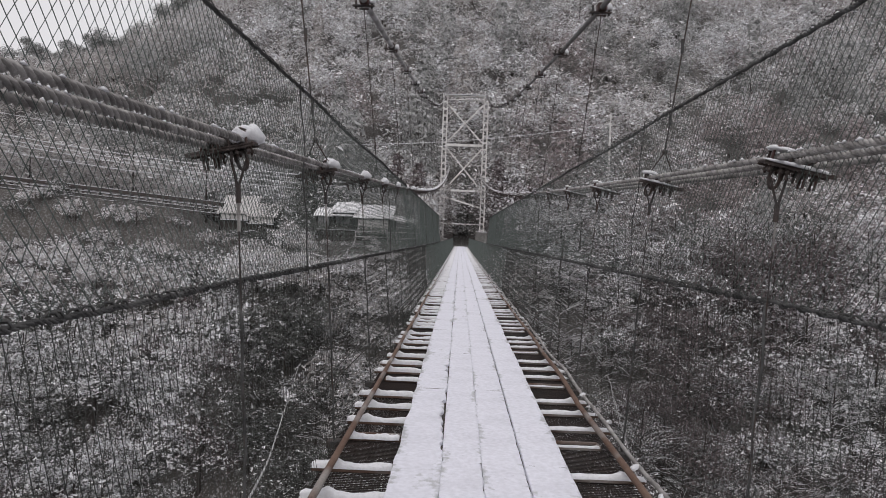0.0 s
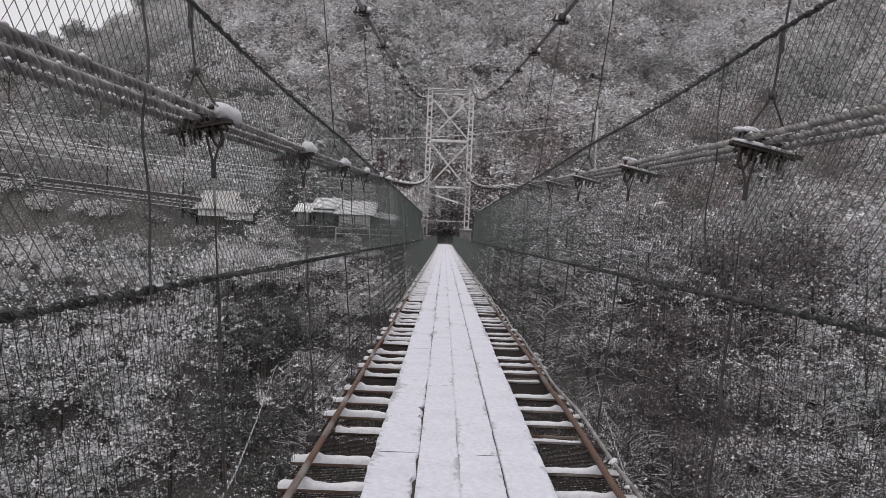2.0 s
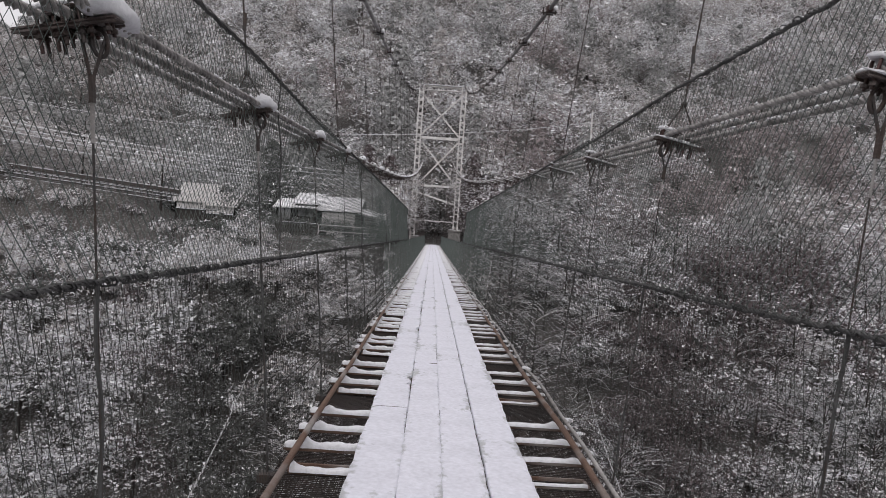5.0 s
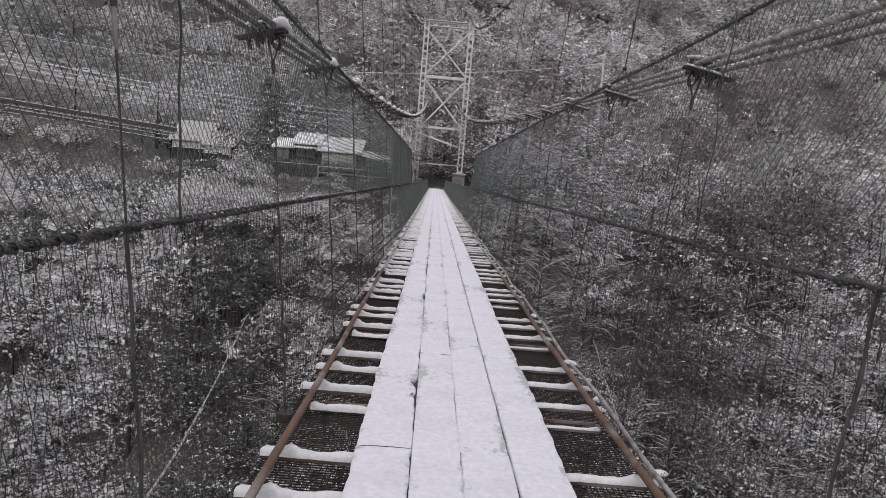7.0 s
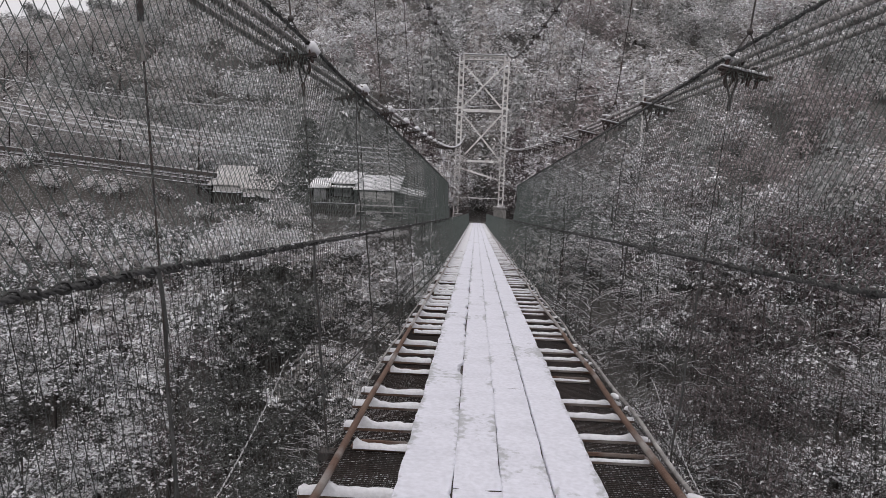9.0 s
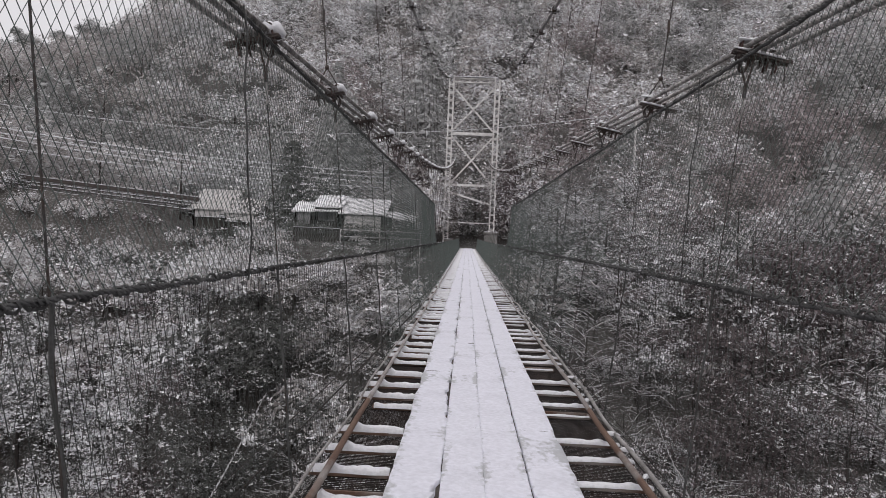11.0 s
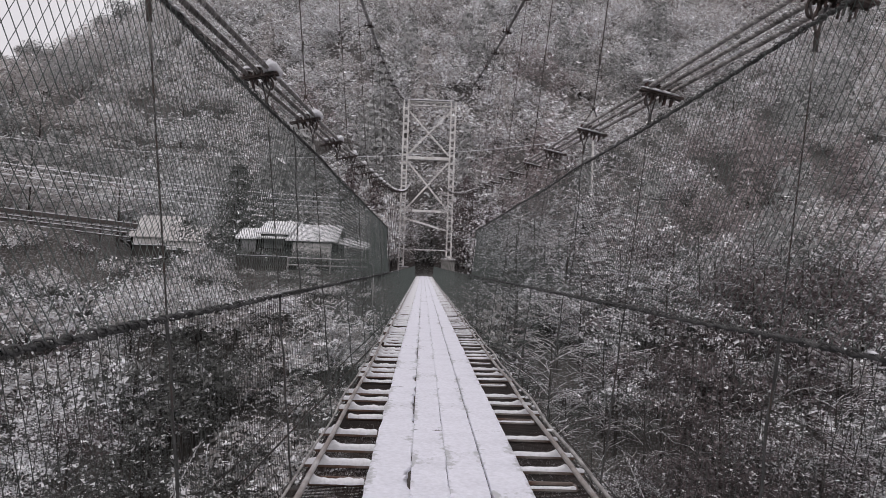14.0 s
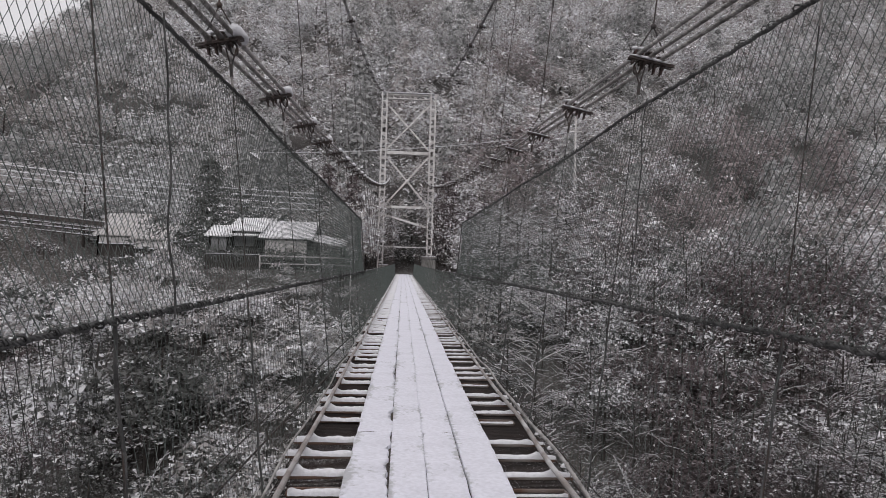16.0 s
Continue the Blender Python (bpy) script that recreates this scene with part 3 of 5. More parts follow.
def forest(name, xs, ys, mix, scale, brown, label, grain):
    """One joined mesh of many trees."""
    V, M, TV, TF, k = [], [], [], [], 0
    r = np.random.default_rng(len(xs))
    far = grain == 2
    for x, y in zip(xs, ys):
        where = stand(x, y, r, SLOPE_STANDS if far else STANDS)
        kind = mix(x, y, r, where)
        v, s, (tv, tf) = protos["crest" if y == CREST else kind, grain][r.integers(0, 4)]
        tv, tf = (tv[:14], tf[:6]) if far and kind != "bare" else (tv[:42], tf[:36])
        a = r.uniform(0, 2 * np.pi)
        q = scale(x, y) * r.uniform(0.72, 1.3)
        R = np.array([[np.cos(a), -np.sin(a), 0], [np.sin(a), np.cos(a), 0], [0, 0, 1]]) * q
        o = np.array([x, y, float(ground_z(x, y))])
        V.append(v.reshape(-1, 3) @ R.T + o)
        tone = 1 if r.uniform() < brown(x, y) else 0
        drift = hills(x, y, 11, 3) + 0.5 * hills(x, y, 5, 6) + r.normal(0, 0.2)
        laden = 0.78 + 0.3 * hills(x, y, 9, 8) + r.normal(0, 0.12)
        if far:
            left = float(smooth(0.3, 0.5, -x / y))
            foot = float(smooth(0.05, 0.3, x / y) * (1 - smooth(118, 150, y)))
            # pale twigs here put haze into the mountain's colour
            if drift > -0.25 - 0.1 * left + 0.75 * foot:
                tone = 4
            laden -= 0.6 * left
        elif y > 58 and tone == 0 and r.uniform() < 0.25:
            tone = 4
        if far and x < -0.3 * y and y > 225:
            tone, laden = 0, 0.12
        if kind == "conifer":
            tone, laden = 0, 0.45
        if not far and gully(x, y):
            laden *= 0.4
        if where == "dark":
            tone, laden = 0, 0.12
        elif where == "umber":
            tone, laden = 1, 0.16
        elif where == "laden":
            laden = 0.95
            tone = 4 if far and r.uniform() < 0.7 else 0
        elif where == "hoar":
            tone, laden = 4, 0.8
        if not far and x < -17 and y > 60 and not where:
            laden, tone = 0.85, 4 if r.uniform() < 0.35 else tone
        M.append(np.where(s & (r.uniform(0, 1, len(s)) < laden), 2, tone))
        TV.append(tv @ R.T + o)
        TF.append(tf + k)
        k += len(tv)
    V, M = np.concatenate(V), np.concatenate(M)
    base = len(V)
    TF = np.concatenate(TF) + base
    F = np.concatenate([np.arange(base).reshape(-1, 3), TF[:, [0, 1, 2]], TF[:, [0, 2, 3]]])
    M = np.concatenate([M, np.full(len(F) - len(M), 3)])
    # far trees take the paler leaves, haze mixed into the colour
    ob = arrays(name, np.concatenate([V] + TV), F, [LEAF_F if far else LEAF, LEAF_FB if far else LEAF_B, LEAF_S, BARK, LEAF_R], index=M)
    return tagged(ob, label, "woods", kind="stuff")


def bank_mix(x, y, r, where):
    u = r.uniform()
    if (-20 < x < -3.5 and y > 58) or (x < -18 and y > 64):
        return "shrub"
    if where == "twigs":
        return "bare" if u < 0.75 else "shrub"
    if where in ("dark", "umber"):
        return "broadleaf" if u < 0.6 else "shrub"
    if x < 0:
        return "shrub" if u < 0.62 else "broadleaf" if u < 0.94 else "bare"
    return "shrub" if u < 0.5 else "bare" if u < 0.68 else "broadleaf"


def slope_mix(x, y, r, where):
    u = r.uniform()
    if where == "dark":
        return "conifer" if u < (0.75 if x > -40 else 0.2) else "broadleaf"
    c = 0.08 + 0.2 * float(hills(x, y, 14, 5)) - 0.3 * float(smooth(0.27, 0.33, -x / y))
    return "conifer" if u < c else "broadleaf" if u < max(c, 0) + 0.8 else "bare"


def gully(x, y):
    """The shadowy strip of bank by the bridge, its shade put in as darker, less snowy leaves."""
    return np.abs(x - 3.5) < 7.5 - 0.1 * np.abs(y - 52) + 1.5 * np.sin(y * 0.7)


def browns(x, y):
    return 0.08 + 0.6 * float(smooth(0, 14, x)) + (0.08 + 0.17 * float(smooth(0, 14, x))) * np.sin(x / 19.0) * np.cos(y / 23.0)


# how much snow each sort of crown keeps, and its leaves
SORTS = {"g": (0.92, LEAF), "d": (0.6, LEAF), "k": (0.2, LEAF), "b": (0.55, LEAF_B), "n": (0.08, LEAF_B), "l": (0.85, LEAF), "h": (0.9, LEAF_R)}
bx, by = place_trees(-62, 62, 46, 93, 2.5, 11)
order = np.argsort(by - 0.15 * np.abs(bx))
near, rest = order[:280], order[280:]
singles = {}
tr = np.random.default_rng(3)
for i in near:
    where = stand(bx[i], by[i], tr, STANDS)
    kind = bank_mix(bx[i], by[i], tr, where)
    sort = "b" if tr.uniform() < browns(bx[i], by[i]) else "g"
    if sort == "g" and tr.uniform() < (0.3 if abs(bx[i]) < 9 else 0.62):
        sort = "d"
    if gully(bx[i], by[i]):
        sort = "k" if bx[i] < 0 else "n"
    sort = {"dark": "k", "umber": "n", "laden": "l", "twigs": "d", "hoar": "h"}.get(where, sort)
    key = (kind, tr.integers(0, 4), sort)
    m = pose(bx[i], by[i], float(ground_z(bx[i], by[i])), 0, 0, tr.uniform(0, 360)) @ Matrix.Scale(tr.uniform(0.75, 1.25), 4)
    if key not in singles:
        name, label, cat = KINDS[kind]
        e = empty(name, label=label, category=cat, group="trees on the bank")
        v, s, (tv, tf) = protos[kind, 0][key[1]]
        s = s & (tr.uniform(0, 1, len(s)) < SORTS[sort][0])
        arrays("crown", v, np.arange(v.size // 3).reshape(-1, 3), [SORTS[sort][1], LEAF_S], e, index=s.astype(int))
        arrays("trunk", tv, tf, BARK, e, smooth=True)
        e.matrix_basis = m
        singles[key] = e
    else:
        o = copy_thing(singles[key], Matrix())
        o.matrix_basis = m
sx, sy = place_trees(-18, -2.6, 57, 66.5, 1.7, 31)
forest("bank_woods", np.concatenate([bx[rest], sx]), np.concatenate([by[rest], sy]), bank_mix, lambda x, y: 0.22 if -14.6 < x < -3.3 and y > 63 else 0.42 if -14.6 < x < -3.3 and y > 60.5 else 0.6 if -20 < x < -3.5 and y > 61.5 else 1.0 if x > -18 or y < 66 else 1.0 if y < 82 else 0.7, browns, "snow-dusted evergreen thicket on the gorge bank", 1)
fx, fy = place_trees(-176, 172, 95, 252, 5.7, 12)
hx, hy = place_trees(-88, -8, 96.5, 122, 4.2, 13)
# taller round crowns along the crest of the hill
cx = -CREST * np.linspace(0.34, 0.68, 30) + tr.normal(0, 3.0, 30)
fx, fy = np.concatenate([fx, hx, cx]), np.concatenate([fy, hy, np.full(30, CREST)])
forest("mountain_woods", fx, fy, slope_mix, lambda x, y: (1.3 + 0.002 * (y - 95)) * (1 - 0.2 * float(smooth(0.3, 0.42, -x / y) * smooth(180, 225, y))) * (1.7 if y == CREST else 1), browns, "mixed mountain forest dusted with fresh snow", 2)

# low growth and fallen twigs that cover the bank between the trees
ur = np.random.default_rng(21)
k = 105000
ux, uy = ur.uniform(-48, 48, k), 47 + 47 * ur.uniform(0, 1, k)
far_down = ur.uniform(0, 1, k) < 0.2
uy = np.where(far_down, ur.uniform(-25, 47, k), uy)
ok = ((np.abs(ux) < 0.68 * uy + 4) | (far_down & (np.abs(ux) < 30))) & ~((ux > -17) & (ux < -5.5) & (uy > 66) & (uy < 79)) & ~((np.abs(ux) < 3) & (uy > 84))
ux, uy = ux[ok], uy[ok]
c = np.stack([ux, uy, ground_z(ux, uy) + ur.uniform(0.05, 0.7, len(ux)) ** 1.5], 1)
v, nn = leaf_cards(c, np.tile([0, -0.5, 0.8], (len(ux), 1)) + ur.normal(0, 0.3, (len(ux), 3)), 0.12)
patch = hills(ux * 3, uy * 3, 7, 4) + ur.normal(0, 0.5, len(ux)) - 1.1 * gully(ux, uy)
tagged(arrays("undergrowth", v, np.arange(len(v) * 3).reshape(-1, 3), [LEAF, LEAF_B, LEAF_S, LEAF_R], index=np.where(patch > 1.6, 2, np.where(patch < -0.2, 1, np.where(patch > 0.8, 3, 0)))), "low snow-dusted undergrowth covering the gorge bank", "undergrowth", kind="stuff")

# the tall dark tree between the houses, and trees beside the tower
for kind, pick, x, y, q, sz in (("broadleaf", 0, -16.9, 79.5, 1.35, 2), ("conifer", 3, -17.9, 80.0, 1.15, 2), ("conifer", 2, -18.5, 82.5, 1.45, 2), ("broadleaf", 3, -17.9, 82.0, 2.0, 2), ("broadleaf", 1, 20.6, 103.0, 1.9, 0), ("broadleaf", 3, 24.0, 104.0, 2.0, 0), ("broadleaf", 0, 8.8, 95.5, 1.2, 0), ("broadleaf", 2, 11.4, 97.0, 1.4, 0), ("bare", 1, 12.7, 93.5, 1.5, 0), ("conifer", 0, -7.0, 107.5, 1.2, 1), ("conifer", 1, -10.5, 109.5, 1.25, 1), ("conifer", 3, 5.4, 108.5, 1.25, 1), ("broadleaf", 1, -5.1, 107.0, 1.25, 1), ("broadleaf", 2, 7.9, 106.5, 1.5, 1), ("broadleaf", 0, 5.9, 104.0, 1.75, 0), ("broadleaf", 1, 10.3, 105.0, 1.8, 0), ("conifer", 2, 0.9, 111.5, 0.9, 1), ("shrub", 1, -1.4, 108.7, 0.9, 1), ("shrub", 0, 0.8, 109.3, 1.0, 1), ("shrub", 3, 2.9, 108.5, 0.9, 1), ("broadleaf", 3, -2.0, 110.5, 1.0, 0)):
    name, label, cat = KINDS[kind]
    e = empty(name, label=label, category=cat, group="trees near the bridge head")
    v, sn, (tv, tf) = protos[kind, 0][pick]
    arrays("crown", v, np.arange(v.size // 3).reshape(-1, 3), [LEAF_B if x > 4 or (-11 < x < -4 and y > 100) else LEAF, LEAF_S], e, index=(sn & (tr.uniform(0, 1, len(sn)) < (1.0, 0.4, 0.4)[sz])).astype(int))
    arrays("trunk", tv, tf, BARK, e, smooth=True)
    e.matrix_basis = pose(x, y, float(ground_z(x, y)), 0, 0, 40 * x) @ Matrix.Scale(q, 4)

# ---- tower ----
tower = empty("bridge_tower", (0, END, 0), label="pale painted lattice steel bridge tower with cross bracing", category="tower")
TOP, HALF = 22.0, 2.9
for s in (-1, 1):
    foot = -1.5 if s < 0 else 0.5
    bm = bmesh.new()
    for dx in (-0.28, 0.28):
        for dy in (-0.4, 0.4):
            strip(bm, (s * HALF + dx, dy, foot), (s * HALF + dx, dy, TOP), 0.165, 0.165)
    part("leg", bm, PAINT, tower)
    k, zz = 0, foot + 0.4
    while zz < TOP - 0.4:
        for dy in (-0.42, 0.42):
            bm = bmesh.new()
            strip(bm, (s * HALF - 0.28, dy, zz), (s * HALF + 0.28, dy, zz), 0.165, 0.05)
            part("batten", bm, PAINT, tower)
        zz += 0.96
    bm = bmesh.new()
    box(bm, s * HALF - 0.9, s * HALF + 0.9, -0.9, 0.9, -3.0, foot, 0.04)
    part("footing", bm, CONC, tower)
inner = HALF - 0.4
for zz, w, dz in ((TOP - 0.12, 0.16, 0), (TOP - 0.62, 0.12, 0), (14.88, 0.36, 0), (8.37, 0.28, 0), (6.72, 0.22, -0.68), (3.61, 0.13, 0)):
    bm = bmesh.new()
    strip(bm, (-inner, 0, zz - dz), (inner, 0, zz + dz), w, 0.5)
    part("cross_beam", bm, PAINT, tower)
for j in range(4):
    bm = bmesh.new()
    xx = -inner + (j + 0.5) * 2 * inner / 4
    strip(bm, (xx, 0, TOP - 0.6), (xx, 0, TOP - 0.1), 0.10, 0.3)
    part("batten", bm, PAINT, tower)
for z0, z1 in ((20.66, 15.33), (14.43, 8.65)):
    for s in (-1, 1):
        bm = bmesh.new()
        strip(bm, (-s * inner, 0.1 * s, z0), (s * inner, 0.1 * s, z1), 0.2, 0.14)
        part("brace", bm, PAINT, tower)
bm = bmesh.new()
box(bm, -inner - 0.8, inner + 0.8, -0.45, 0.45, TOP, TOP + 0.1, 0.02)
part("snow", bm, SNOW, tower, "thin snow on the top beam")

# ---- deck: planks, cross bars, rails ----
deck = empty("bridge_deck", label="narrow plank walkway of a suspension bridge under fresh snow", category="bridge deck")
PW, PL = 0.26, 3.99
# middle and width of each row of planks
ROWS = ((-0.381, 0.278), (-0.1185, 0.247), (0.134, 0.258), (0.3915, 0.257))


def plank_bm(w, L):
    bm = bmesh.new()
    box(bm, -w / 2 + 0.0003, w / 2 - 0.0003, 0.002, L - 0.002, -0.045, -0.004, 0.004)
    return bm


def snow_cap(w, L, h, left, right, seed, ny=74):
    """A flat snow layer on one plank. left, right: the share of that side where a gap stays open along the seam."""
    r = np.random.default_rng(seed)
    v = np.linspace(0, 1, ny)
    soft = lambda k: np.convolve(r.normal(0, 1, ny + 20), np.ones(k) / math.sqrt(k), "same")[10:-10]
    rims = []
    for share in (left, right):
        if share >= 1:
            q = 0.005 + 0.0012 * soft(3)
        elif share < 0:
            q = -0.012 + 0.004 * soft(9) + 0.0015 * soft(3)
        else:
            q = np.where(soft(9) + 0.35 * soft(2) > np.interp(share, [0, 0.15, 0.5, 1], [9, 1.05, 0, -2]), 0.004 + 0.003 * np.abs(soft(2)), -0.001)
            if 0.25 < share < 0.32:
                bare = np.clip(soft(11) - 0.75, 0, 1)
                q = q + bare * (0.014 + 0.012 * np.abs(soft(2)))
        rims.append(q)
    half = w / 2
    rows = []
    for side, (sg, rim) in enumerate(((-1, rims[0]), (1, rims[1]))):
        edge = sg * (half - rim)
        cols = [(edge, np.full(ny, -0.012)), (edge, np.full(ny, h - 0.004)), (edge - sg * 0.005, np.full(ny, h))]
        inner = [(np.full(ny, sg * q), np.full(ny, h)) for q in (0.105, 0.07, 0.03)]
        rows.append(cols + inner)
    cols = rows[0] + rows[1][::-1]
    xx = np.stack([c[0] for c in cols])
    zz = np.stack([c[1] for c in cols])
    yy = np.broadcast_to(v * L, xx.shape).copy()
    for end, sg in ((0, 1), (-1, -1)):
        yy[:, end] += sg * np.where(soft(3)[:len(cols)] > 0.55, 0.007, -0.0012)
    for _ in range(12):
        cx, cy = r.uniform(-1, 1) * w / 2, r.uniform(0, L)
        a, b, d = r.uniform(0.04, 0.07), r.uniform(0.05, 0.13), r.uniform(0.001, 0.005)
        zz[2:-2] -= d * np.exp(-(((xx[2:-2] - cx) / a) ** 2 + ((yy[2:-2] - cy) / b) ** 2) * 1.5)
    zz[2:-2] += r.normal(0, 0.0005, zz[2:-2].shape)
    zz[2:-2, 0] -= 0.004 * (soft(3)[:len(zz) - 4] > 0.3)
    i, j = np.meshgrid(np.arange(len(cols) - 1), np.arange(ny - 1), indexing="ij")
    f = np.stack([i * ny + j, (i + 1) * ny + j, (i + 1) * ny + j + 1, i * ny + j + 1], -1).reshape(-1, 4)
    return np.stack([xx, yy, zz], -1), f


plank0 = part("plank", plank_bm(PW, PL), WOOD, deck)
caps, far_caps = [], []
for row, (left, right) in enumerate(((-1, 0.3), (0.12, 0.35), (0.2, 0.9), (1, -1))):
    for k in range(4):
        v, f = snow_cap(PW, PL, 0.024, left, right, 50 + k + 10 * row)
        caps.append(arrays("snow", v, f, SNOW_DECK, smooth=True))
    v, f = snow_cap(PW, PL, 0.024, left, right, 90 + row, 22)
    far_caps.append(arrays("snow", v, f, SNOW_DECK, smooth=True))
first = True
pr = random.Random(5)
for row, start in enumerate((-8.49, -6.53, -8.49, -6.53)):
    y = start
    while y < END:
        m = pose(ROWS[row][0] + pr.uniform(-0.0005, 0.0005), y, float(deck_z(y)) + pr.uniform(-0.0012, 0.0012), math.degrees(math.atan(7.2e-5 * (y + 2))), 0, pr.uniform(-0.012, 0.012)) @ Matrix.Diagonal((ROWS[row][1] / PW, 1, 1, 1))
        if first:
            p = plank0
            p.matrix_basis = m
            first = False
        else:
            p = share(plank0, "plank", deck, m)
        c = share(caps[4 * row + pr.randrange(4)] if y < 44 else far_caps[row], "snow", p, Matrix())
        y += PL
for c in caps + far_caps:
    bpy.data.objects.remove(c)


def hoop_bm(half):
    """Two thin flat bars side by side, closed at both ends."""
    bm = bmesh.new()
    for y in (-0.065, 0.065):
        box(bm, -half, half, y - 0.011, y + 0.011, -0.07, -0.049, 0.003)
    for x in (-half, half):
        box(bm, x - 0.011, x + 0.011, -0.053, 0.053, -0.068, -0.051, 0.003)
    return bm


def rung_bm(half):
    bm = bmesh.new()
    box(bm, -half, half, -0.026, 0.026, -0.074, -0.049, 0.004)
    return bm


def snow_roll(x0, x1, seed, h=0.05):
    """A rounded ridge of snow along a timber."""
    r = np.random.default_rng(seed)
    t = np.linspace(x0, x1, 21)
    hh = h * (1 + np.convolve(r.normal(0, 0.4, 25), np.ones(5) / 5, "valid"))
    hh *= 1 + 0.9 * np.exp(-((np.abs(t) - 0.885) / 0.035) ** 2)
    hh[0] *= 0.8
    hh[-1] *= 0.6
    hw = 0.031 * (1 + 0.5 * np.convolve(r.normal(0, 0.5, 25), np.ones(5) / 5, "valid"))
    prof = np.linspace(0, np.pi, 7)
    v = np.stack([np.repeat(t, 7), (hw[:, None] * np.cos(prof)).ravel(), (hh[:, None] * np.sin(prof) ** 0.7).ravel() - 0.052], 1)
    i, j = np.meshgrid(np.arange(20), np.arange(6), indexing="ij")
    f = np.stack([i * 7 + j, i * 7 + j + 1, (i + 1) * 7 + j + 1, (i + 1) * 7 + j], -1).reshape(-1, 4)
    return v, f


def lump_arrays():
    """A small uneven clump of snow."""
    a, b = np.meshgrid(np.linspace(0, 2 * np.pi, 9)[:-1], np.linspace(0.15, 1, 5), indexing="ij")
    w = 1 + 0.2 * np.sin(3 * a + 4 * b)
    v = np.stack([0.032 * w * np.sin(b * 1.7) * np.cos(a), 0.04 * w * np.sin(b * 1.7) * np.sin(a), 0.03 * np.cos(b * 1.7) + 0 * a], -1)
    i, j = np.meshgrid(np.arange(8), np.arange(4), indexing="ij")
    k = (i + 1) % 8
    f = np.stack([i * 5 + j, i * 5 + j + 1, k * 5 + j + 1, k * 5 + j], -1).reshape(-1, 4)
    return v.reshape(-1, 3), np.concatenate([f, [[0, 5, 10, 15], [15, 20, 25, 30], [0, 15, 30, 35]]])


long0 = part("cross_bar", rung_bm(1.03), RUST, deck)
short0 = part("cross_bar", hoop_bm(0.9), RUST, deck, "thin iron hoop between the hangers")
rolls = {}
for k in range(4):
    for s in (-1, 1):
        for nm, e in (("l", 1.03), ("s", 0.89)):
            v, f = snow_roll(0.53, e, 90 + k * 4 + (s > 0) * 2, (0.039 if s < 0 else 0.023) if nm == "l" else (0.032 if s < 0 else 0.012))
            v = v * np.array([s, 1 if nm == "l" or s < 0 else 0.5, 1]) + np.array([0, -0.065 if nm == "s" else 0, 0])
            rolls[nm, s, k] = arrays("snow", v, f if s > 0 else f[:, ::-1], SNOW, smooth=True)
clump = arrays("snow", *lump_arrays(), SNOW, smooth=True)
used = set()
for k in range(-3, 48):
    for off, base, nm in ((0.07, short0, "s"), (0.44, long0, "l"), (0.9, long0, "l"), (1.33, long0, "l")):
        y = HANG0 + HANG * k + off + pr.uniform(-0.03, 0.03)
        m = pose(pr.uniform(-0.03, 0.03), y, float(deck_z(y)) + pr.uniform(-0.006, 0.006), 0, 0, pr.uniform(-1.2, 1.2))
        if base.name not in used:
            used.add(base.name)
            base.matrix_basis = m
            t = base
        else:
            t = share(base, "cross_bar", deck, m)
        for s in (-1, 1):
            share(rolls[nm, s, pr.randrange(4)], "snow", t, Matrix())
        if nm == "l" and y < 50 and pr.uniform(0, 1) < 0.65:
            q = pr.uniform(0.7, 1.3)
            share(clump, "snow", t, Matrix.Translation((0.985 + pr.uniform(-0.02, 0.02), pr.uniform(-0.03, 0.03), 0.018)) @ Matrix.Rotation(pr.uniform(0, 6), 4, "Z") @ Matrix.Diagonal((0.7 * q, pr.uniform(0.6, 1.7), pr.uniform(0.5, 0.9), 1)))
for r in rolls.values():
    bpy.data.objects.remove(r)
bpy.data.objects.remove(clump)

# wire mesh under the bars
st = np.concatenate([np.arange(-2, 32, 0.028), np.arange(32, 60, 0.06)])
chunks = []
for x in np.arange(-1.0, 1.001, 0.028):
    if abs(x) > 0.5:
        ys = np.arange(-4, 60.1, 2.0)
        chunks.append(sweep(np.stack([0 * ys + x, ys, deck_z(ys) - 0.085], 1), 0.0036, 3))
for y in st:
    for s in (-1, 1):
        xs = np.array([0.5, 1.0]) * s
        chunks.append(sweep(np.stack([xs, 0 * xs + y, 0 * xs + deck_z(y) - 0.081], 1), 0.0036, 3))
v, f = join(chunks)
tagged(arrays("floor_mesh", v, f, WIRE, deck, "rusty wire mesh under the bars"), kind="stuff")

for s in (-1, 1):
    ys = stations(-5, END, 0.5, 2.0, 40)
    wob = np.interp(ys, np.arange(-6, 92, 1.3), np.random.default_rng(8 + s).normal(0, 0.008, 76))
    for near, metal, words in ((True, RUST, "rusty steel pipe tied along the bar ends"), (False, FROSTED, "frosted galvanised pipe tied along the bar ends")):
        cut = ys < 18.2 if near else ys > 17.6
        v, f = sweep(np.stack([s * 0.885 + wob, ys, deck_z(ys) + 0.045 + 0.4 * wob], 1)[cut], 0.021 if near else 0.019, 8)
        tagged(arrays("side_pipe", v, f, metal, None, smooth=True), words, "pipe", "pipes along the deck")
    ys = stations(-5 if s > 0 else 15.5, END, 0.02, 0.5, 30)
    v, f = sweep(np.stack([s * (0.985 + 0.012 * np.sin(ys * 1.7)), ys, deck_z(ys) + 0.03 + 0.012 * np.sin(ys * 3.1)], 1), 0.014 if s > 0 else 0.009, 8, 3, 0.16, 0.03)
    tagged(arrays("edge_rope", v, f, ROPE, None, smooth=True), "grey twisted steel rope along the deck edge", "rope", "ropes along the deck")

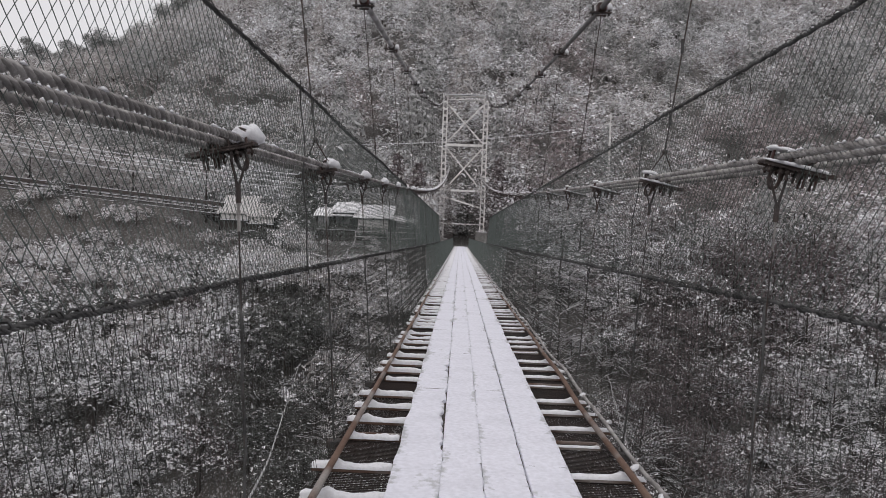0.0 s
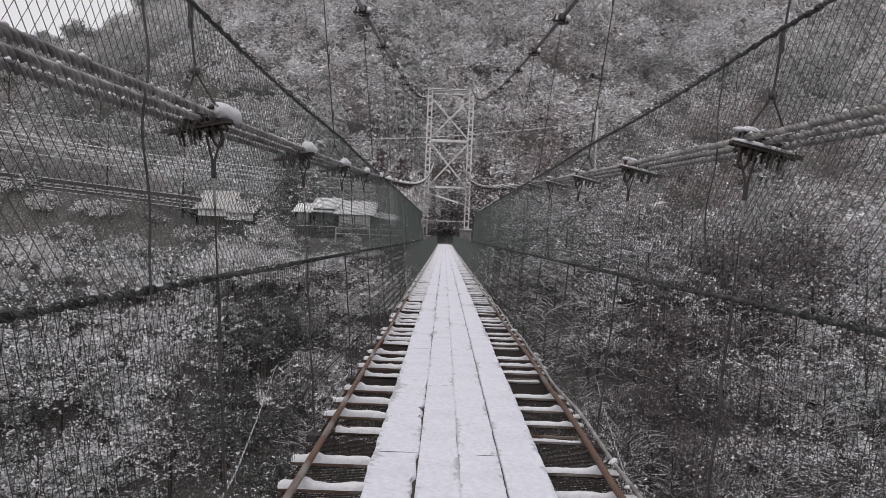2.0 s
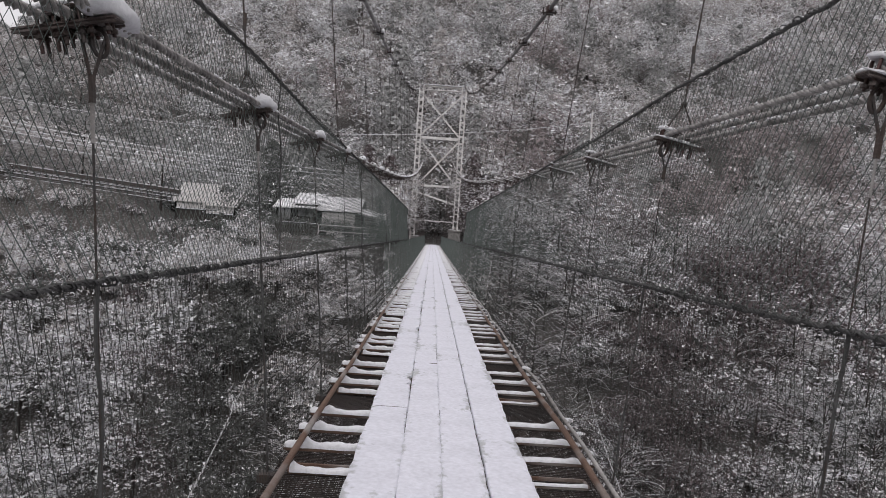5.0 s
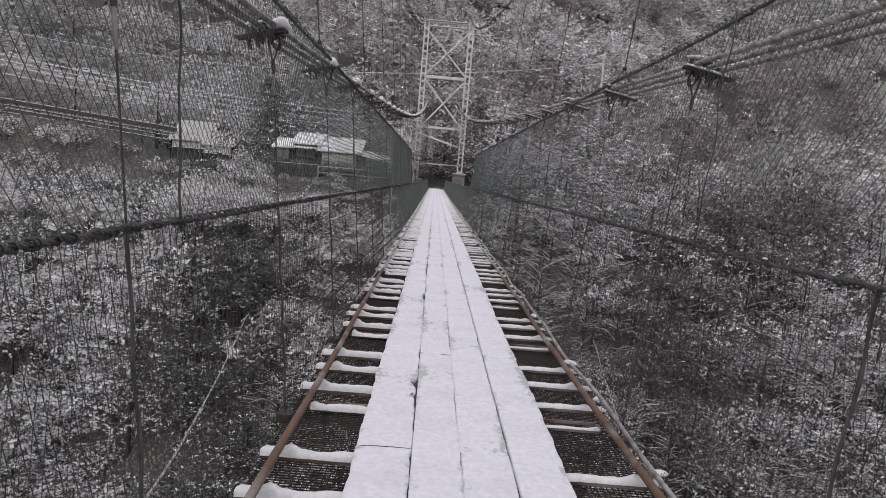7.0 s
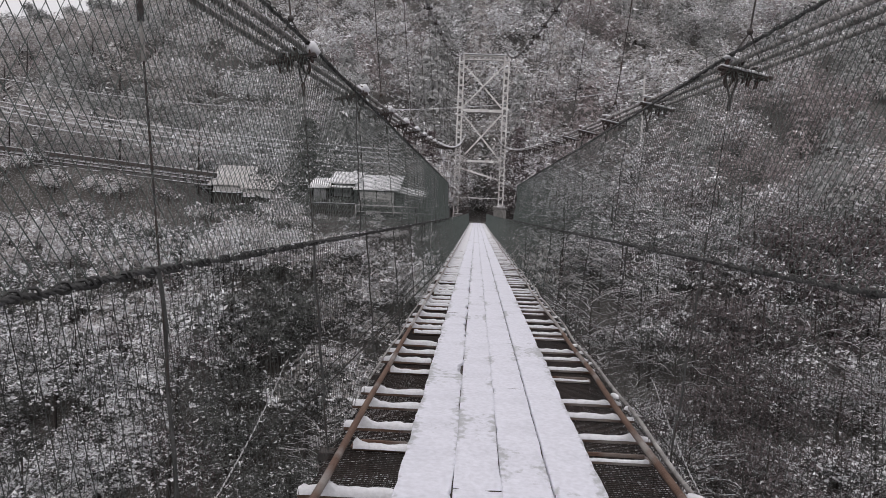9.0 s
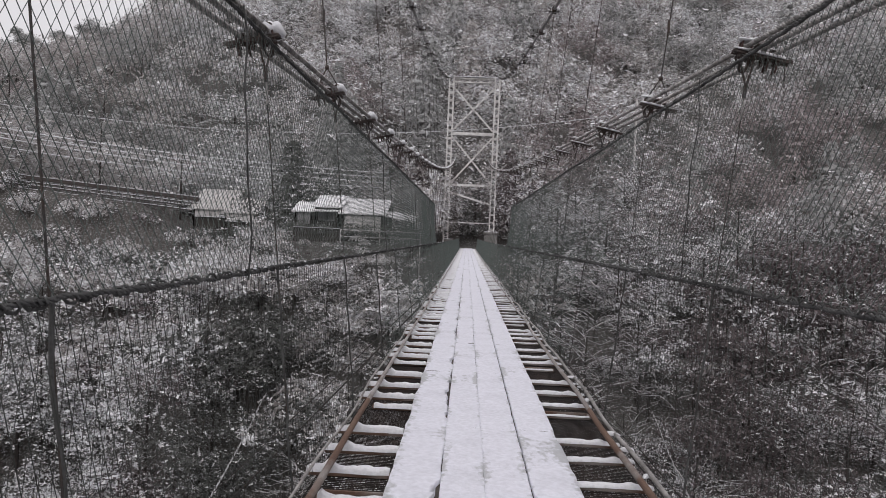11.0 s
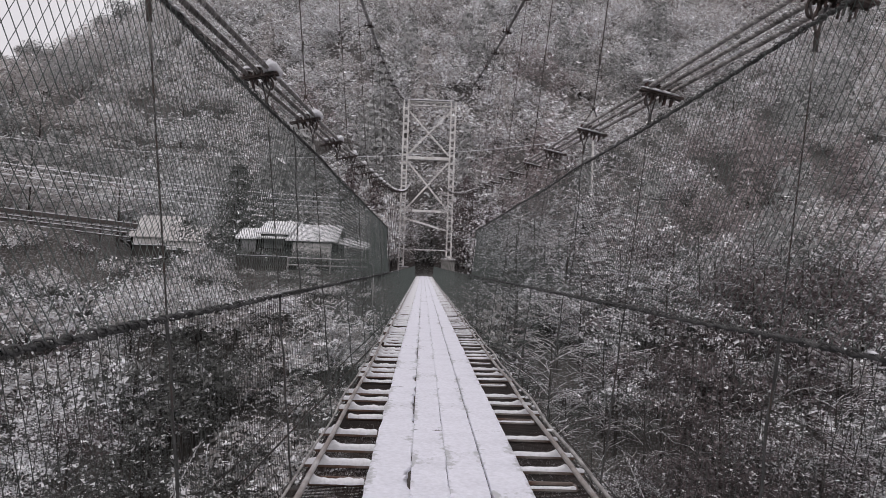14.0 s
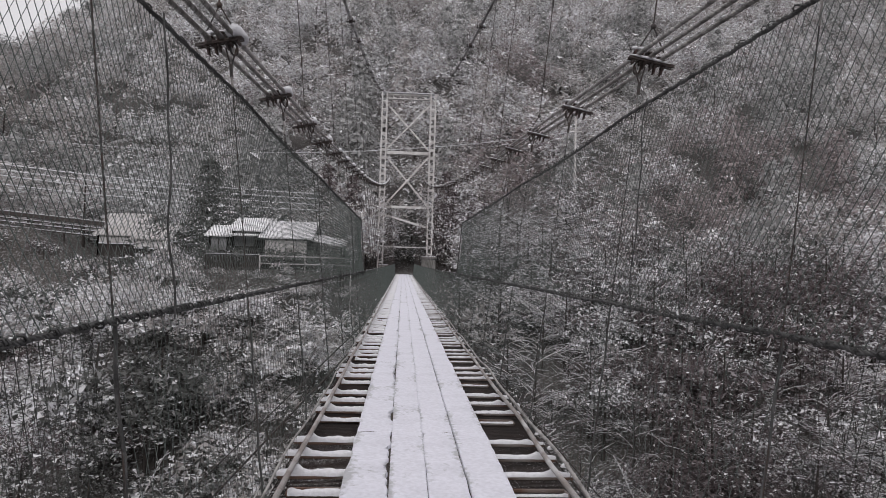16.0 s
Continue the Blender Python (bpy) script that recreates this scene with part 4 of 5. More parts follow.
# ---- main ropes ----
pr0 = random.Random(15)
for s in (-1, 1):
    for k in range(3):
        v, f = laid_rope(lambda ys: np.stack([s * (main_x(ys) + (k - 1) * 0.074), ys, main_z(ys) - 0.016 * (k - 1)], 1), -3.0, 22.0, END, 0.0176 if s < 0 else 0.0158, 3, 0.1 if s < 0 else 0.086, 0.0165, 4, fat=0.44)
        tagged(arrays("main_rope", v, f, ROPE, None, smooth=True), "thick galvanised twisted steel suspension rope", "cable", "main suspension ropes")
    ys = stations(-6, END, 0.5, 1.5, 40)
    crumb = np.array([(-1, 0, 0), (0, -1, 0), (1, 0, 0), (0, 1, 0), (0, 0, 1), (0, 0, -0.4)], float)
    faces = np.array([(0, 1, 4), (1, 2, 4), (2, 3, 4), (3, 0, 4), (1, 0, 5), (2, 1, 5), (3, 2, 5), (0, 3, 5)])
    out = []
    for k in range(3):
        for y in np.arange(-1.0, 26.0, 0.036):
            if pr0.uniform(0, 1) < (0.3 if k == 1 else 0.62 if k == 2 else 0.4) * (0.5 + 0.5 * math.sin(1.9 * y + 2 * k)) + 0.12:
                size = np.array([0.0105, 0.0145, 0.0085]) * pr0.uniform(0.6, 1.5)
                mid = (s * (float(main_x(y)) + (k - 1) * 0.074) - s * pr0.uniform(-0.002, 0.011), y, float(main_z(y)) - 0.016 * (k - 1) + 0.0135)
                out.append((crumb * size * np.array([pr0.uniform(0.7, 1.3), pr0.uniform(0.7, 1.5), 1]) + mid, faces))
    v, f = join(out)
    tagged(arrays("snow", v, f, SNOW, None, smooth=True), "crumbs of snow lodged between the strands of the ropes", "snow", kind="stuff")
    # the right cable is thinner and darker than the left
    v, f = sweep(np.stack([s * upper_x(ys), ys, upper_z(ys)], 1), 0.042 if s < 0 else 0.036, 8)
    tagged(arrays("upper_cable", v, f, ROPE_U if s < 0 else ROPE_B, None, smooth=True), ("frosted" if s < 0 else "darker") + " upper suspension cable running to the tower top", "cable", "upper cables")

# ---- clamps and hangers ----


def snow_lump(size, seed):
    bm = bmesh.new()
    bmesh.ops.create_uvsphere(bm, u_segments=14, v_segments=9, radius=1.0)
    for q in bm.verts:
        q.co *= 1 + 0.2 * math.sin(3 * q.co.x + 2 * seed) * math.cos(4 * q.co.y - seed) + 0.1 * math.sin(9 * q.co.y + 7 * q.co.x + 5 * q.co.z)
        q.co.z = max(q.co.z, -0.55)
    bmesh.ops.transform(bm, matrix=Matrix.Diagonal((*size, 1)), verts=bm.verts)
    for fc in bm.faces:
        fc.smooth = True
    return bm


def arch(x, r, foot, top, wire, sides=6):
    """A bent bar over one rope, both feet down through the plate."""
    a = np.linspace(0, np.pi, 9)
    p = np.concatenate([[[-r, 0, foot]], np.stack([-r * np.cos(a), 0 * a, top - r + r * np.sin(a)], 1), [[r, 0, foot]]])
    p[:, 0] += x
    return sweep(p, wire, sides)


def clamp_thing(s, snowy, seed):
    e = empty("cable_clamp", label="bolted iron clamp across three ropes" + (" with a lump of snow" if snowy else " with snow along its edge"), category="clamp", group="clamps on the main ropes")
    near_end, far_end = (-0.13, 0.17) if s > 0 else (-0.17, 0.13)
    bm = bmesh.new()
    box(bm, near_end, far_end, -0.036, 0.036, -0.029, -0.019, 0.003)
    part("bottom_plate", bm, PLATE, e)
    for dy in (-0.036, 0.029):
        bm = bmesh.new()
        box(bm, near_end, far_end, dy, dy + 0.007, -0.039, -0.030, 0.002)
        part("flange", bm, PLATE, e)
    for k in (-1, 0, 1):
        for dy in (-0.02, 0.02):
            v, f = arch(k * 0.074, 0.024, -0.084, 0.029, 0.006, 5)
            v = v + np.array([0, dy, -0.016 * k * s])
            arrays("u_bolt", v, f, REDIRON if (k + seed) % 2 else PLATE, e, smooth=True)
            for dx in (-0.024, 0.024):
                bm = bmesh.new()
                bmesh.ops.create_cone(bm, cap_ends=True, segments=6, radius1=0.012, radius2=0.012, depth=0.012, matrix=Matrix.Translation((k * 0.074 + dx, dy, -0.053)))
                part("nut", bm, IRON, e)
        bm = bmesh.new()
        box(bm, k * 0.074 - 0.028, k * 0.074 + 0.028, -0.04, 0.04, 0.018, 0.026, 0.004, Matrix.Translation((0, 0, -0.016 * k * s)))
        part("saddle", bm, PLATE, e)
    t = np.linspace(-np.pi, np.pi, 17)
    v, f = sweep(np.stack([-s * 0.06 + 0.022 * np.sin(t), 0 * t, -0.085 + 0.042 * np.cos(t)], 1), 0.007, 6)
    arrays("shackle", v, f, IRON, e, smooth=True)
    if snowy:
        bm = snow_lump((0.06, 0.125 + 0.035 * (seed % 3), 0.05), seed)
        bmesh.ops.translate(bm, vec=(0.082, 0.07, 0.014), verts=bm.verts)
        part("snow", bm, SNOW, e, "lump of fresh snow")
        bm = snow_lump((0.07, 0.03, 0.014), seed + 2)
        bmesh.ops.translate(bm, vec=(-0.05, -0.01, 0.034), verts=bm.verts)
        part("snow", bm, SNOW, e)
    else:
        bm = snow_lump((0.14, 0.012, 0.010), seed)
        bmesh.ops.translate(bm, vec=(0, -0.034, -0.019), verts=bm.verts)
        part("snow", bm, SNOW, e, "thin crust of snow")
        bm = snow_lump((0.055, 0.05, 0.016), seed + 1)
        bmesh.ops.translate(bm, vec=(-0.07, 0.0, 0.034), verts=bm.verts)
        part("snow", bm, SNOW, e)
    return e


base = {(s, q): clamp_thing(s, s < 0, q) for s in (-1, 1) for q in range(4)}
placed = set()
for s in (-1, 1):
    for k in range(-2, 47):
        y = HANG0 + HANG * k
        x, z = s * float(main_x(y)), float(main_z(y))
        tilt = math.degrees(math.atan(0.0594 + 0.00062 * (2 * y - 26.2)))
        m = pose(x, y, z, tilt, 12 * s, pr.uniform(-3, 3))
        q = (s, (k * 3 + (k // 3)) % 4)
        if q not in placed:
            placed.add(q)
            base[q].matrix_basis = m
        else:
            copy_thing(base[q], m)
        h = empty("hanger", label="iron hanger from the main ropes down to the deck edge", category="hanger", group="hangers")
        lo = Vector((s * 1.03, y + 0.02, float(deck_z(y)) - 0.1))
        hi = Vector((x - s * 0.06, y, z - 0.16))
        d = (lo - hi).normalized()
        thin = (0.0038 if s < 0 else 0.003) if y < 40 else 0.008
        bm = bmesh.new()
        for dx in (-0.034, 0.034):
            rod(bm, hi + Vector((dx, 0, 0.095)), hi + d * 0.03, 0.0055, 5)
        rod(bm, hi + d * 0.01, hi + d * 0.09, 0.011, 6)
        part("link", bm, IRON, h)
        bm = bmesh.new()
        rod(bm, hi + d * 0.09, hi + d * 0.21, 0.0068 if s < 0 else 0.0042, 8)
        part("turnbuckle", bm, ROPE, h, "pale galvanised turnbuckle sleeve")
        bm = bmesh.new()
        rod(bm, hi + d * 0.20, lo, thin, 6)
        part("rod", bm, IRON, h)
        if y < 60:
            q = np.linspace(0, 1, 26)
            a = hi.lerp(lo, (hi.z - float(hand_z(y)) + 0.01) / (hi.z - lo.z))
            line = np.array(a)[None] * (1 - q[:, None]) + np.array(lo)[None] * q[:, None]
            line[:, 0] += 0.004 * np.sin(q * 19 + y)
            line[:, 1] += 0.006 * np.sin(q * 13 + 2 * y)
            v, f = sweep(line, 0.0064 if s < 0 else 0.0056, 6, 3, 0.22, 0.05)
            arrays("tie_rope", v, f, DARKROPE, h, "dark twisted rope bound round the rod", smooth=True)
        bm = bmesh.new()
        box(bm, lo[0] - 0.05, lo[0] + 0.05, y - 0.04, y + 0.06, lo[2] - 0.03, lo[2] + 0.02, 0.004)
        part("foot_bracket", bm, IRON, h)
for s in (-1, 1):
    for k in range(-1, 23):
        y = 6.1 + 4 * k
        x, z = s * float(upper_x(y)), float(upper_z(y))
        c = empty("upper_clamp", label="iron band clamp with a cap of snow on the upper cable", category="clamp", group="clamps on the upper cables")
        m = pose(x, y, z, math.degrees(math.atan(0.1417 + 0.00078 * (2 * y - 32))), 4 * ((k * 7) % 5 - 2))
        bm = bmesh.new()
        box(bm, -0.056, 0.056, -0.075, 0.075, -0.052, 0.056, 0.014, m)
        part("band", bm, REDIRON if k % 2 else IRON, c)
        bm = bmesh.new()
        box(bm, -0.15, 0.13, -0.04, 0.04, -0.072, -0.052, 0.004, m)
        part("plate", bm, IRON, c)
        for dx in (-0.11, 0.1):
            bm = bmesh.new()
            rod(bm, m @ Vector((dx, 0, -0.1)), m @ Vector((dx, 0, 0.03)), 0.013, 6)
            part("bolt", bm, IRON, c)
        bm = snow_lump((0.04, 0.06, 0.055), k + 3)
        bmesh.ops.transform(bm, matrix=m @ Matrix.Translation((0.1, 0.01, 0.0)), verts=bm.verts)
        part("snow", bm, SNOW, c)
        bm = bmesh.new()
        rod(bm, (x - 0.06, y, z - 0.1), (x + 0.06, y, z - 0.1), 0.014, 6)
        part("pin", bm, IRON, c)
        if y > 47:
            continue
        h = empty("upper_hanger", label="thin iron hanger from the upper cable to the main ropes", category="hanger", group="upper hangers")
        low, lx = float(main_z(y)) + 0.03, s * float(main_x(y))
        bm = bmesh.new()
        fork = Vector((x, y, z - 0.1)).lerp(Vector((lx, y, low)), 1 - 0.17 / (z - 0.1 - low))
        rod(bm, (x, y, z - 0.1), fork, 0.0055, 6)
        part("rod", bm, IRON, h)
        for dy in (-0.09, 0.09):
            bm = bmesh.new()
            rod(bm, fork, (lx + dy, y, low), 0.005, 5)
            part("fork", bm, IRON, h)
        bm = bmesh.new()
        bmesh.ops.create_uvsphere(bm, u_segments=8, v_segments=6, radius=0.02, matrix=Matrix.Translation(fork))
        part("joint", bm, IRON, h)
        for q in (0.25, 0.55, 0.8):
            bm = bmesh.new()
            p0 = Vector((x, y, z)).lerp(Vector((lx, y, low)), q)
            rod(bm, p0 + Vector((0, 0, 0.05)), p0 - Vector((0, 0, 0.05)), 0.011, 6)
            part("coupling", bm, IRON, h)

# ---- safety nets ----
for s in (-1, 1):
    e = empty("safety_net", label="knotted cord net hung between twisted ropes beside the deck", category="net", group="side nets")
    v, f = laid_rope(lambda ys: np.stack([s * (NETX + 0.01 * np.sin(ys * 1.1)), ys, net_z(ys) - 0.02 * np.abs(np.sin((ys - 6.1) * np.pi / 4)) + 0.003 * np.sin(ys * 41)], 1), -3.0, NET_END, NET_END, 0.0125, 3, 0.09, 0.027, 4)
    arrays("top_rope", v, f, DARKROPE, e, smooth=True)
    v, f = laid_rope(lambda ys: np.stack([s * (HANDX + 0.008 * np.sin(ys * 1.6)), ys, hand_z(ys) - 0.012 * np.abs(np.sin((ys - HANG0) * np.pi / 2)) + 0.003 * np.sin(ys * 37)], 1), -3.0, 27.0, END, 0.0104, 3, 0.084, 0.024, 4)
    arrays("hand_rope", v, f, DARKROPE, e, smooth=True)
    ys = np.arange(NET_END - 0.02, NET_END + 0.03, 0.04)
    bm = bmesh.new()
    rod(bm, (s * NETX, NET_END, float(net_z(NET_END))), (s * HANDX, NET_END, float(hand_z(NET_END))), 0.012, 6)
    part("end_rope", bm, DARKROPE, e)

    for nm, y1, xx, zf, g0, g1, thick, gap in (("top_lacing", NET_END, NETX, net_z, 0.010, 0.0135, 0.0035, 0.10), ("hand_lacing", 34.0, HANDX, hand_z, 0.0108, 0.0142, 0.005, 0.07)):
        out = []
        for y in np.arange(-1.0, y1, gap):
            y = y + pr.uniform(-0.055, 0.055)
            g = pr.uniform(g0, g1)
            a = np.linspace(0, 2 * np.pi, 7)
            q = np.stack([s * (xx + g * np.cos(a)), y + 0.02 * np.sin(a * 0.5) + 0 * a, zf(y) - 0.006 + g * np.sin(a)], 1)
            out.append(sweep(q, thick, 3))
        v, f = join(out)
        tagged(arrays(nm, v, f, DARKROPE, e), kind="stuff")

    for y in np.arange(5.5 if s < 0 else 6.55, NET_END, 5.04):
        q = np.linspace(0, 1, 24)
        zt, zh, zd = float(net_z(y)) + 0.02, float(hand_z(y)), float(deck_z(y)) - 0.08
        zz = zt + (zh - 0.04 - zt) * q
        xx = np.interp(zz, [zd, zh, zt], [1.0, HANDX - 0.015, NETX - 0.015])
        v, f = sweep(np.stack([s * (xx + 0.006 * np.sin(q * 17 + y)), y - 0.08 * q + 0.018 * np.sin(q * 11 + 2 * y), zz], 1), 0.0044 if s < 0 else 0.0036, 6, 3, 0.2, 0.06)
        arrays("seam_rope", v, f, DARKROPE, e, smooth=True)

    lv, lf = lump_arrays()
    out = []
    for y in np.arange(2.0, 44.0, 0.16):
        if pr.uniform(0, 1) < (0.08 if y < 12 else 0.3 if s < 0 else 0.12):
            g = pr.uniform(0.12, 0.3)
            out.append((lv * np.array([g, g * pr.uniform(0.7, 2.2), g * 0.8]) + np.array([s * (HANDX - 0.004), y, float(hand_z(y)) + 0.004]), lf))
    v, f = join(out)
    tagged(arrays("snow", v, f, SNOW, e, "crumbs of snow on the hand rope", smooth=True), kind="stuff")

    def strands(y0, y1, cell, x_lo, z_lo, x_hi, z_hi, lean, rad, seg, sway):
        """Crossing slanted cords between a lower and an upper line."""
        out = []
        for sgn in (-1, 1):
            for y in np.arange(y0, y1, cell):
                t = np.linspace(0, 1, seg)
                yy = y + sgn * lean * t
                if sgn < 0:
                    yy = yy + lean
                ok = yy <= y1 + 1e-6
                if ok.sum() < 2:
                    continue
                t, yy = t[ok], yy[ok]
                bow = sway * np.sin(np.pi * t) * (1 + 0.3 * np.sin(yy * 1.3))
                out.append(sweep(np.stack([s * (x_lo + (x_hi - x_lo) * t + bow), yy, z_lo(yy) + (z_hi(yy) - z_lo(yy)) * t], 1), rad * (1.15 if sgn < 0 else 0.85), 3))
        return join(out)
    v, f = join([strands(-2.5, NET_END, 0.056, HANDX, hand_z, NETX, net_z, 0.86, 0.0014, 6, 0.03)])
    tagged(arrays("upper_mesh", v, f, NET, e), kind="stuff")
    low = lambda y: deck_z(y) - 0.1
    # same net throughout; the near stretch gets its backlit darkness by colour
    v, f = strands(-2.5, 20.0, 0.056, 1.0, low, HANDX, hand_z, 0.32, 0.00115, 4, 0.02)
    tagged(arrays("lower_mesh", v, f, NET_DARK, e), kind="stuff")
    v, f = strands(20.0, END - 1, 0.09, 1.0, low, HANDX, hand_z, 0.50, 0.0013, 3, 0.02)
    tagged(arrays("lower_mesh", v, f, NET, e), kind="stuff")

# ---- wind guys below the deck ----
for s in (-1, 1):
    t = np.linspace(0, 1, 160)
    yy = -10 + 66 * t
    xx = np.interp(yy, [-10, 5, 16, 27, 40, 52, 56], [2.0, 3.2, 4.8, 7.2, 10.0, 12.2, 12.8]) * (1.0 if s < 0 else 0.95)
    zz = np.interp(yy, [-10, 5, 16, 27, 40, 52, 56], [-2.0, -3.2, -4.9, -7.4, -9.2, -9.6, -8.9])
    k = np.ones(15) / 15
    pad = lambda q: np.convolve(np.pad(q, 7, mode="edge"), k, "valid")
    v, f = sweep(np.stack([s * pad(xx), yy, pad(zz)], 1), 0.034, 8, 3, 0.2, 0.3)
    tagged(arrays("wind_guy", v, f, ROPE_U, None, smooth=True), "snow-covered wind guy rope curving away below the deck", "rope", "wind guys")
    for y in (30, 38):
        bm = bmesh.new()
        rod(bm, (s * 1.03, y, float(deck_z(y)) - 0.12), (s * float(np.interp(y + 1.0, yy, pad(xx))), y + 1.0, float(np.interp(y + 1.0, yy, pad(zz)))), 0.018, 6)
        o = part("guy_link", bm, IRON)
        tagged(o, "thin iron stay from the deck edge to the wind guy", "stay", "stays to the wind guys")


# ---- houses on the shelf ----
def house(x0, x1, yf, yb, floor, eave, ridge, label, windows, ribs=0.45, over=0.5, cover=None, front=None):
    """A low house, its ridge along x: walls, a ribbed snowy roof, a band of windows towards the bridge."""
    h = empty("house", ((x0 + x1) / 2, (yf + yb) / 2, floor), label=label, category="house", group="houses by the bridge")
    cx, cy, w, d = (x0 + x1) / 2, (yf + yb) / 2, (x1 - x0) / 2, (yb - yf) / 2
    E, R = eave - floor, ridge - floor
    for yy in (-d, d - 0.15):
        bm = bmesh.new()
        box(bm, -w, w, yy, yy + 0.15, 0, E)
        part("wall", bm, (front or WALL) if yy < 0 else WALL, h)
    for s in (-1, 1):
        bm = bmesh.new()
        q = [bm.verts.new((s * w - s * t, yy, zz)) for t in (0, 0.15) for yy, zz in ((-d, 0), (d, 0), (d, E), (0, R - 0.08), (-d, E))]
        bm.faces.new(q[:5])
        bm.faces.new(q[5:][::-1])
        for i in range(5):
            bm.faces.new((q[i], q[5 + i], q[5 + (i + 1) % 5], q[(i + 1) % 5]))
        bmesh.ops.recalc_face_normals(bm, faces=bm.faces)
        part("gable", bm, WALL, h)
    for s in (-1, 1):
        lowz = E - (R - E) * over / d
        a, b = Vector((0, s * (d + over), lowz)), Vector((0, 0, R))
        bm = bmesh.new()
        q = [bm.verts.new((xx, p.y, p.z + t)) for t in (0, 0.1) for xx, p in ((-w - over, a), (w + over, a), (w + over, b), (-w - over, b))]
        for f in ((3, 2, 1, 0), (4, 5, 6, 7), (0, 1, 5, 4), (1, 2, 6, 5), (2, 3, 7, 6), (3, 0, 4, 7)):
            bm.faces.new([q[i] for i in f])
        bmesh.ops.recalc_face_normals(bm, faces=bm.faces)
        roof = part("roof", bm, cover or ROOF, h)
        xx = -w - over + 0.1
        rib = None
        while cover and xx < w + over:
            if rib is None:
                bm = bmesh.new()
                strip(bm, (0, a.y, a.z + 0.12), (0, b.y, b.z + 0.12), 0.07, 0.05)
                rib = part("rib", bm, cover and CONC or SNOW, roof)
                rib.location.x = xx
            else:
                share(rib, "rib", roof, Matrix.Translation((xx, 0, 0)))
            xx += ribs
    for k in range(windows):
        wx = -w + (k + 0.7) * 2 * w / (windows + 0.4)
        win = empty("window", (wx, -d - 0.02, E * 0.76))
        win.parent = h
        bm = bmesh.new()
        for sx in (-0.5, 0, 0.5):
            box(bm, sx * w / windows * 1.5 - 0.035, sx * w / windows * 1.5 + 0.035, -0.03, 0.03, -0.55, 0.55)
        for sz in (-0.55, 0.55):
            box(bm, -0.75 * w / windows - 0.03, 0.75 * w / windows + 0.03, -0.028, 0.028, sz - 0.04, sz + 0.04)
        part("frame", bm, WALL, win)
        bm = bmesh.new()
        box(bm, -0.75 * w / windows, 0.75 * w / windows, -0.008, 0.008, -0.54, 0.54)
        part("pane", bm, GLASS, win)
    return h


house(-10.5, -7.15, 68.4, 75.4, 0.9, 3.25, 4.55, "low house with a snow-covered sheet roof and pale shutters", 2, over=0.32)
house(-12.9, -10.85, 68.9, 75.4, 0.9, 3.72, 4.75, "dark house wing with a higher snowy roof", 1, over=0.3)
house(-14.75, -13.2, 69.5, 74.0, 0.9, 3.3, 4.1, "small dark shed with thin snow on its roof", 1, over=0.25)
house(-32.4, -28.0, 91.4, 98.5, 0.5, 3.95, 6.25, "old shed with a steep pale corrugated roof", 0, 0.38, 0.35, SHEET, WALL)
house(-27.8, -24.3, 89.2, 96.0, 0.5, 3.5, 5.2, "low shed with corrugated roof and sheet walls", 0, 0.38, 0.3, SHEET, WALL)
for x0, x1, yf, z0, z1 in ((-32.2, -28.2, 91.3, 3.0, 3.86), (-27.7, -24.4, 89.1, 2.55, 3.42)):
    clad = empty("cladding", label="pale sheet cladding under the eaves of an old shed", category="cladding", group="shed cladding")
    for k in range(4):
        w = (x1 - x0) / 4
        bm = bmesh.new()
        box(bm, x0 + k * w + 0.02, x0 + (k + 1) * w - 0.02, yf, yf + 0.07, z0, z1 - 0.05 * (k % 2), 0.01)
        part("panel", bm, SHEET, clad)
    bm = bmesh.new()
    box(bm, x0, x1, yf - 0.12, yf + 0.05, z0 - 0.14, z0 - 0.02, 0.02)
    part("snow", bm, SNOW, clad)
pent = empty("pent_roof", label="narrow snowy eave over the dark house front", category="roof")
bm = bmesh.new()
box(bm, -12.9, -10.9, 67.8, 68.95, 3.26, 3.36, 0.01, Matrix.Translation((0, 68, 3.3)) @ Matrix.Rotation(radians(7), 4, "X") @ Matrix.Translation((0, -68, -3.3)))
part("sheet", bm, ROOF, pent)
for xx in (-12.8, -11.0):
    bm = bmesh.new()
    box(bm, xx - 0.05, xx + 0.05, 67.85, 67.95, 0.5, 3.2)
    part("post", bm, WALL, pent)
shut = empty("shutters", label="row of pale sliding shutters along the house front", category="shutters")
for k in range(4):
    bm = bmesh.new()
    box(bm, -10.3 + 0.76 * k, -9.58 + 0.76 * k, 68.28 - 0.03 * (k % 2), 68.34 - 0.03 * (k % 2), 1.6, 3.02, 0.01)
    part("panel", bm, SHEET, shut)
bm = bmesh.new()
box(bm, -10.4, -7.2, 68.2, 68.38, 1.5, 1.59, 0.01)
part("sill", bm, WALL, shut)
bm = bmesh.new()
box(bm, -7.1, -4.5, 68.6, 71.6, 3.12, 3.2, 0.01, Matrix.Translation((-5.9, 70, 3.2)) @ Matrix.Rotation(radians(11), 4, "X") @ Matrix.Rotation(radians(9), 4, "Y") @ Matrix.Translation((5.9, -70, -3.2)))
lean = empty("carport", label="small lean-to roof on posts beside the house", category="shelter")
part("roof", bm, ROOF, lean)
for xx, top in ((-6.9, 3.3), (-4.8, 2.9)):
    for yy in (68.8, 71.4):
        bm = bmesh.new()
        box(bm, xx - 0.06, xx + 0.06, yy - 0.06, yy + 0.06, -1.2, top)
        part("post", bm, WALL, lean)
fence = empty("yard_fence", label="grey pipe fence with thin snow before the house", category="fence")
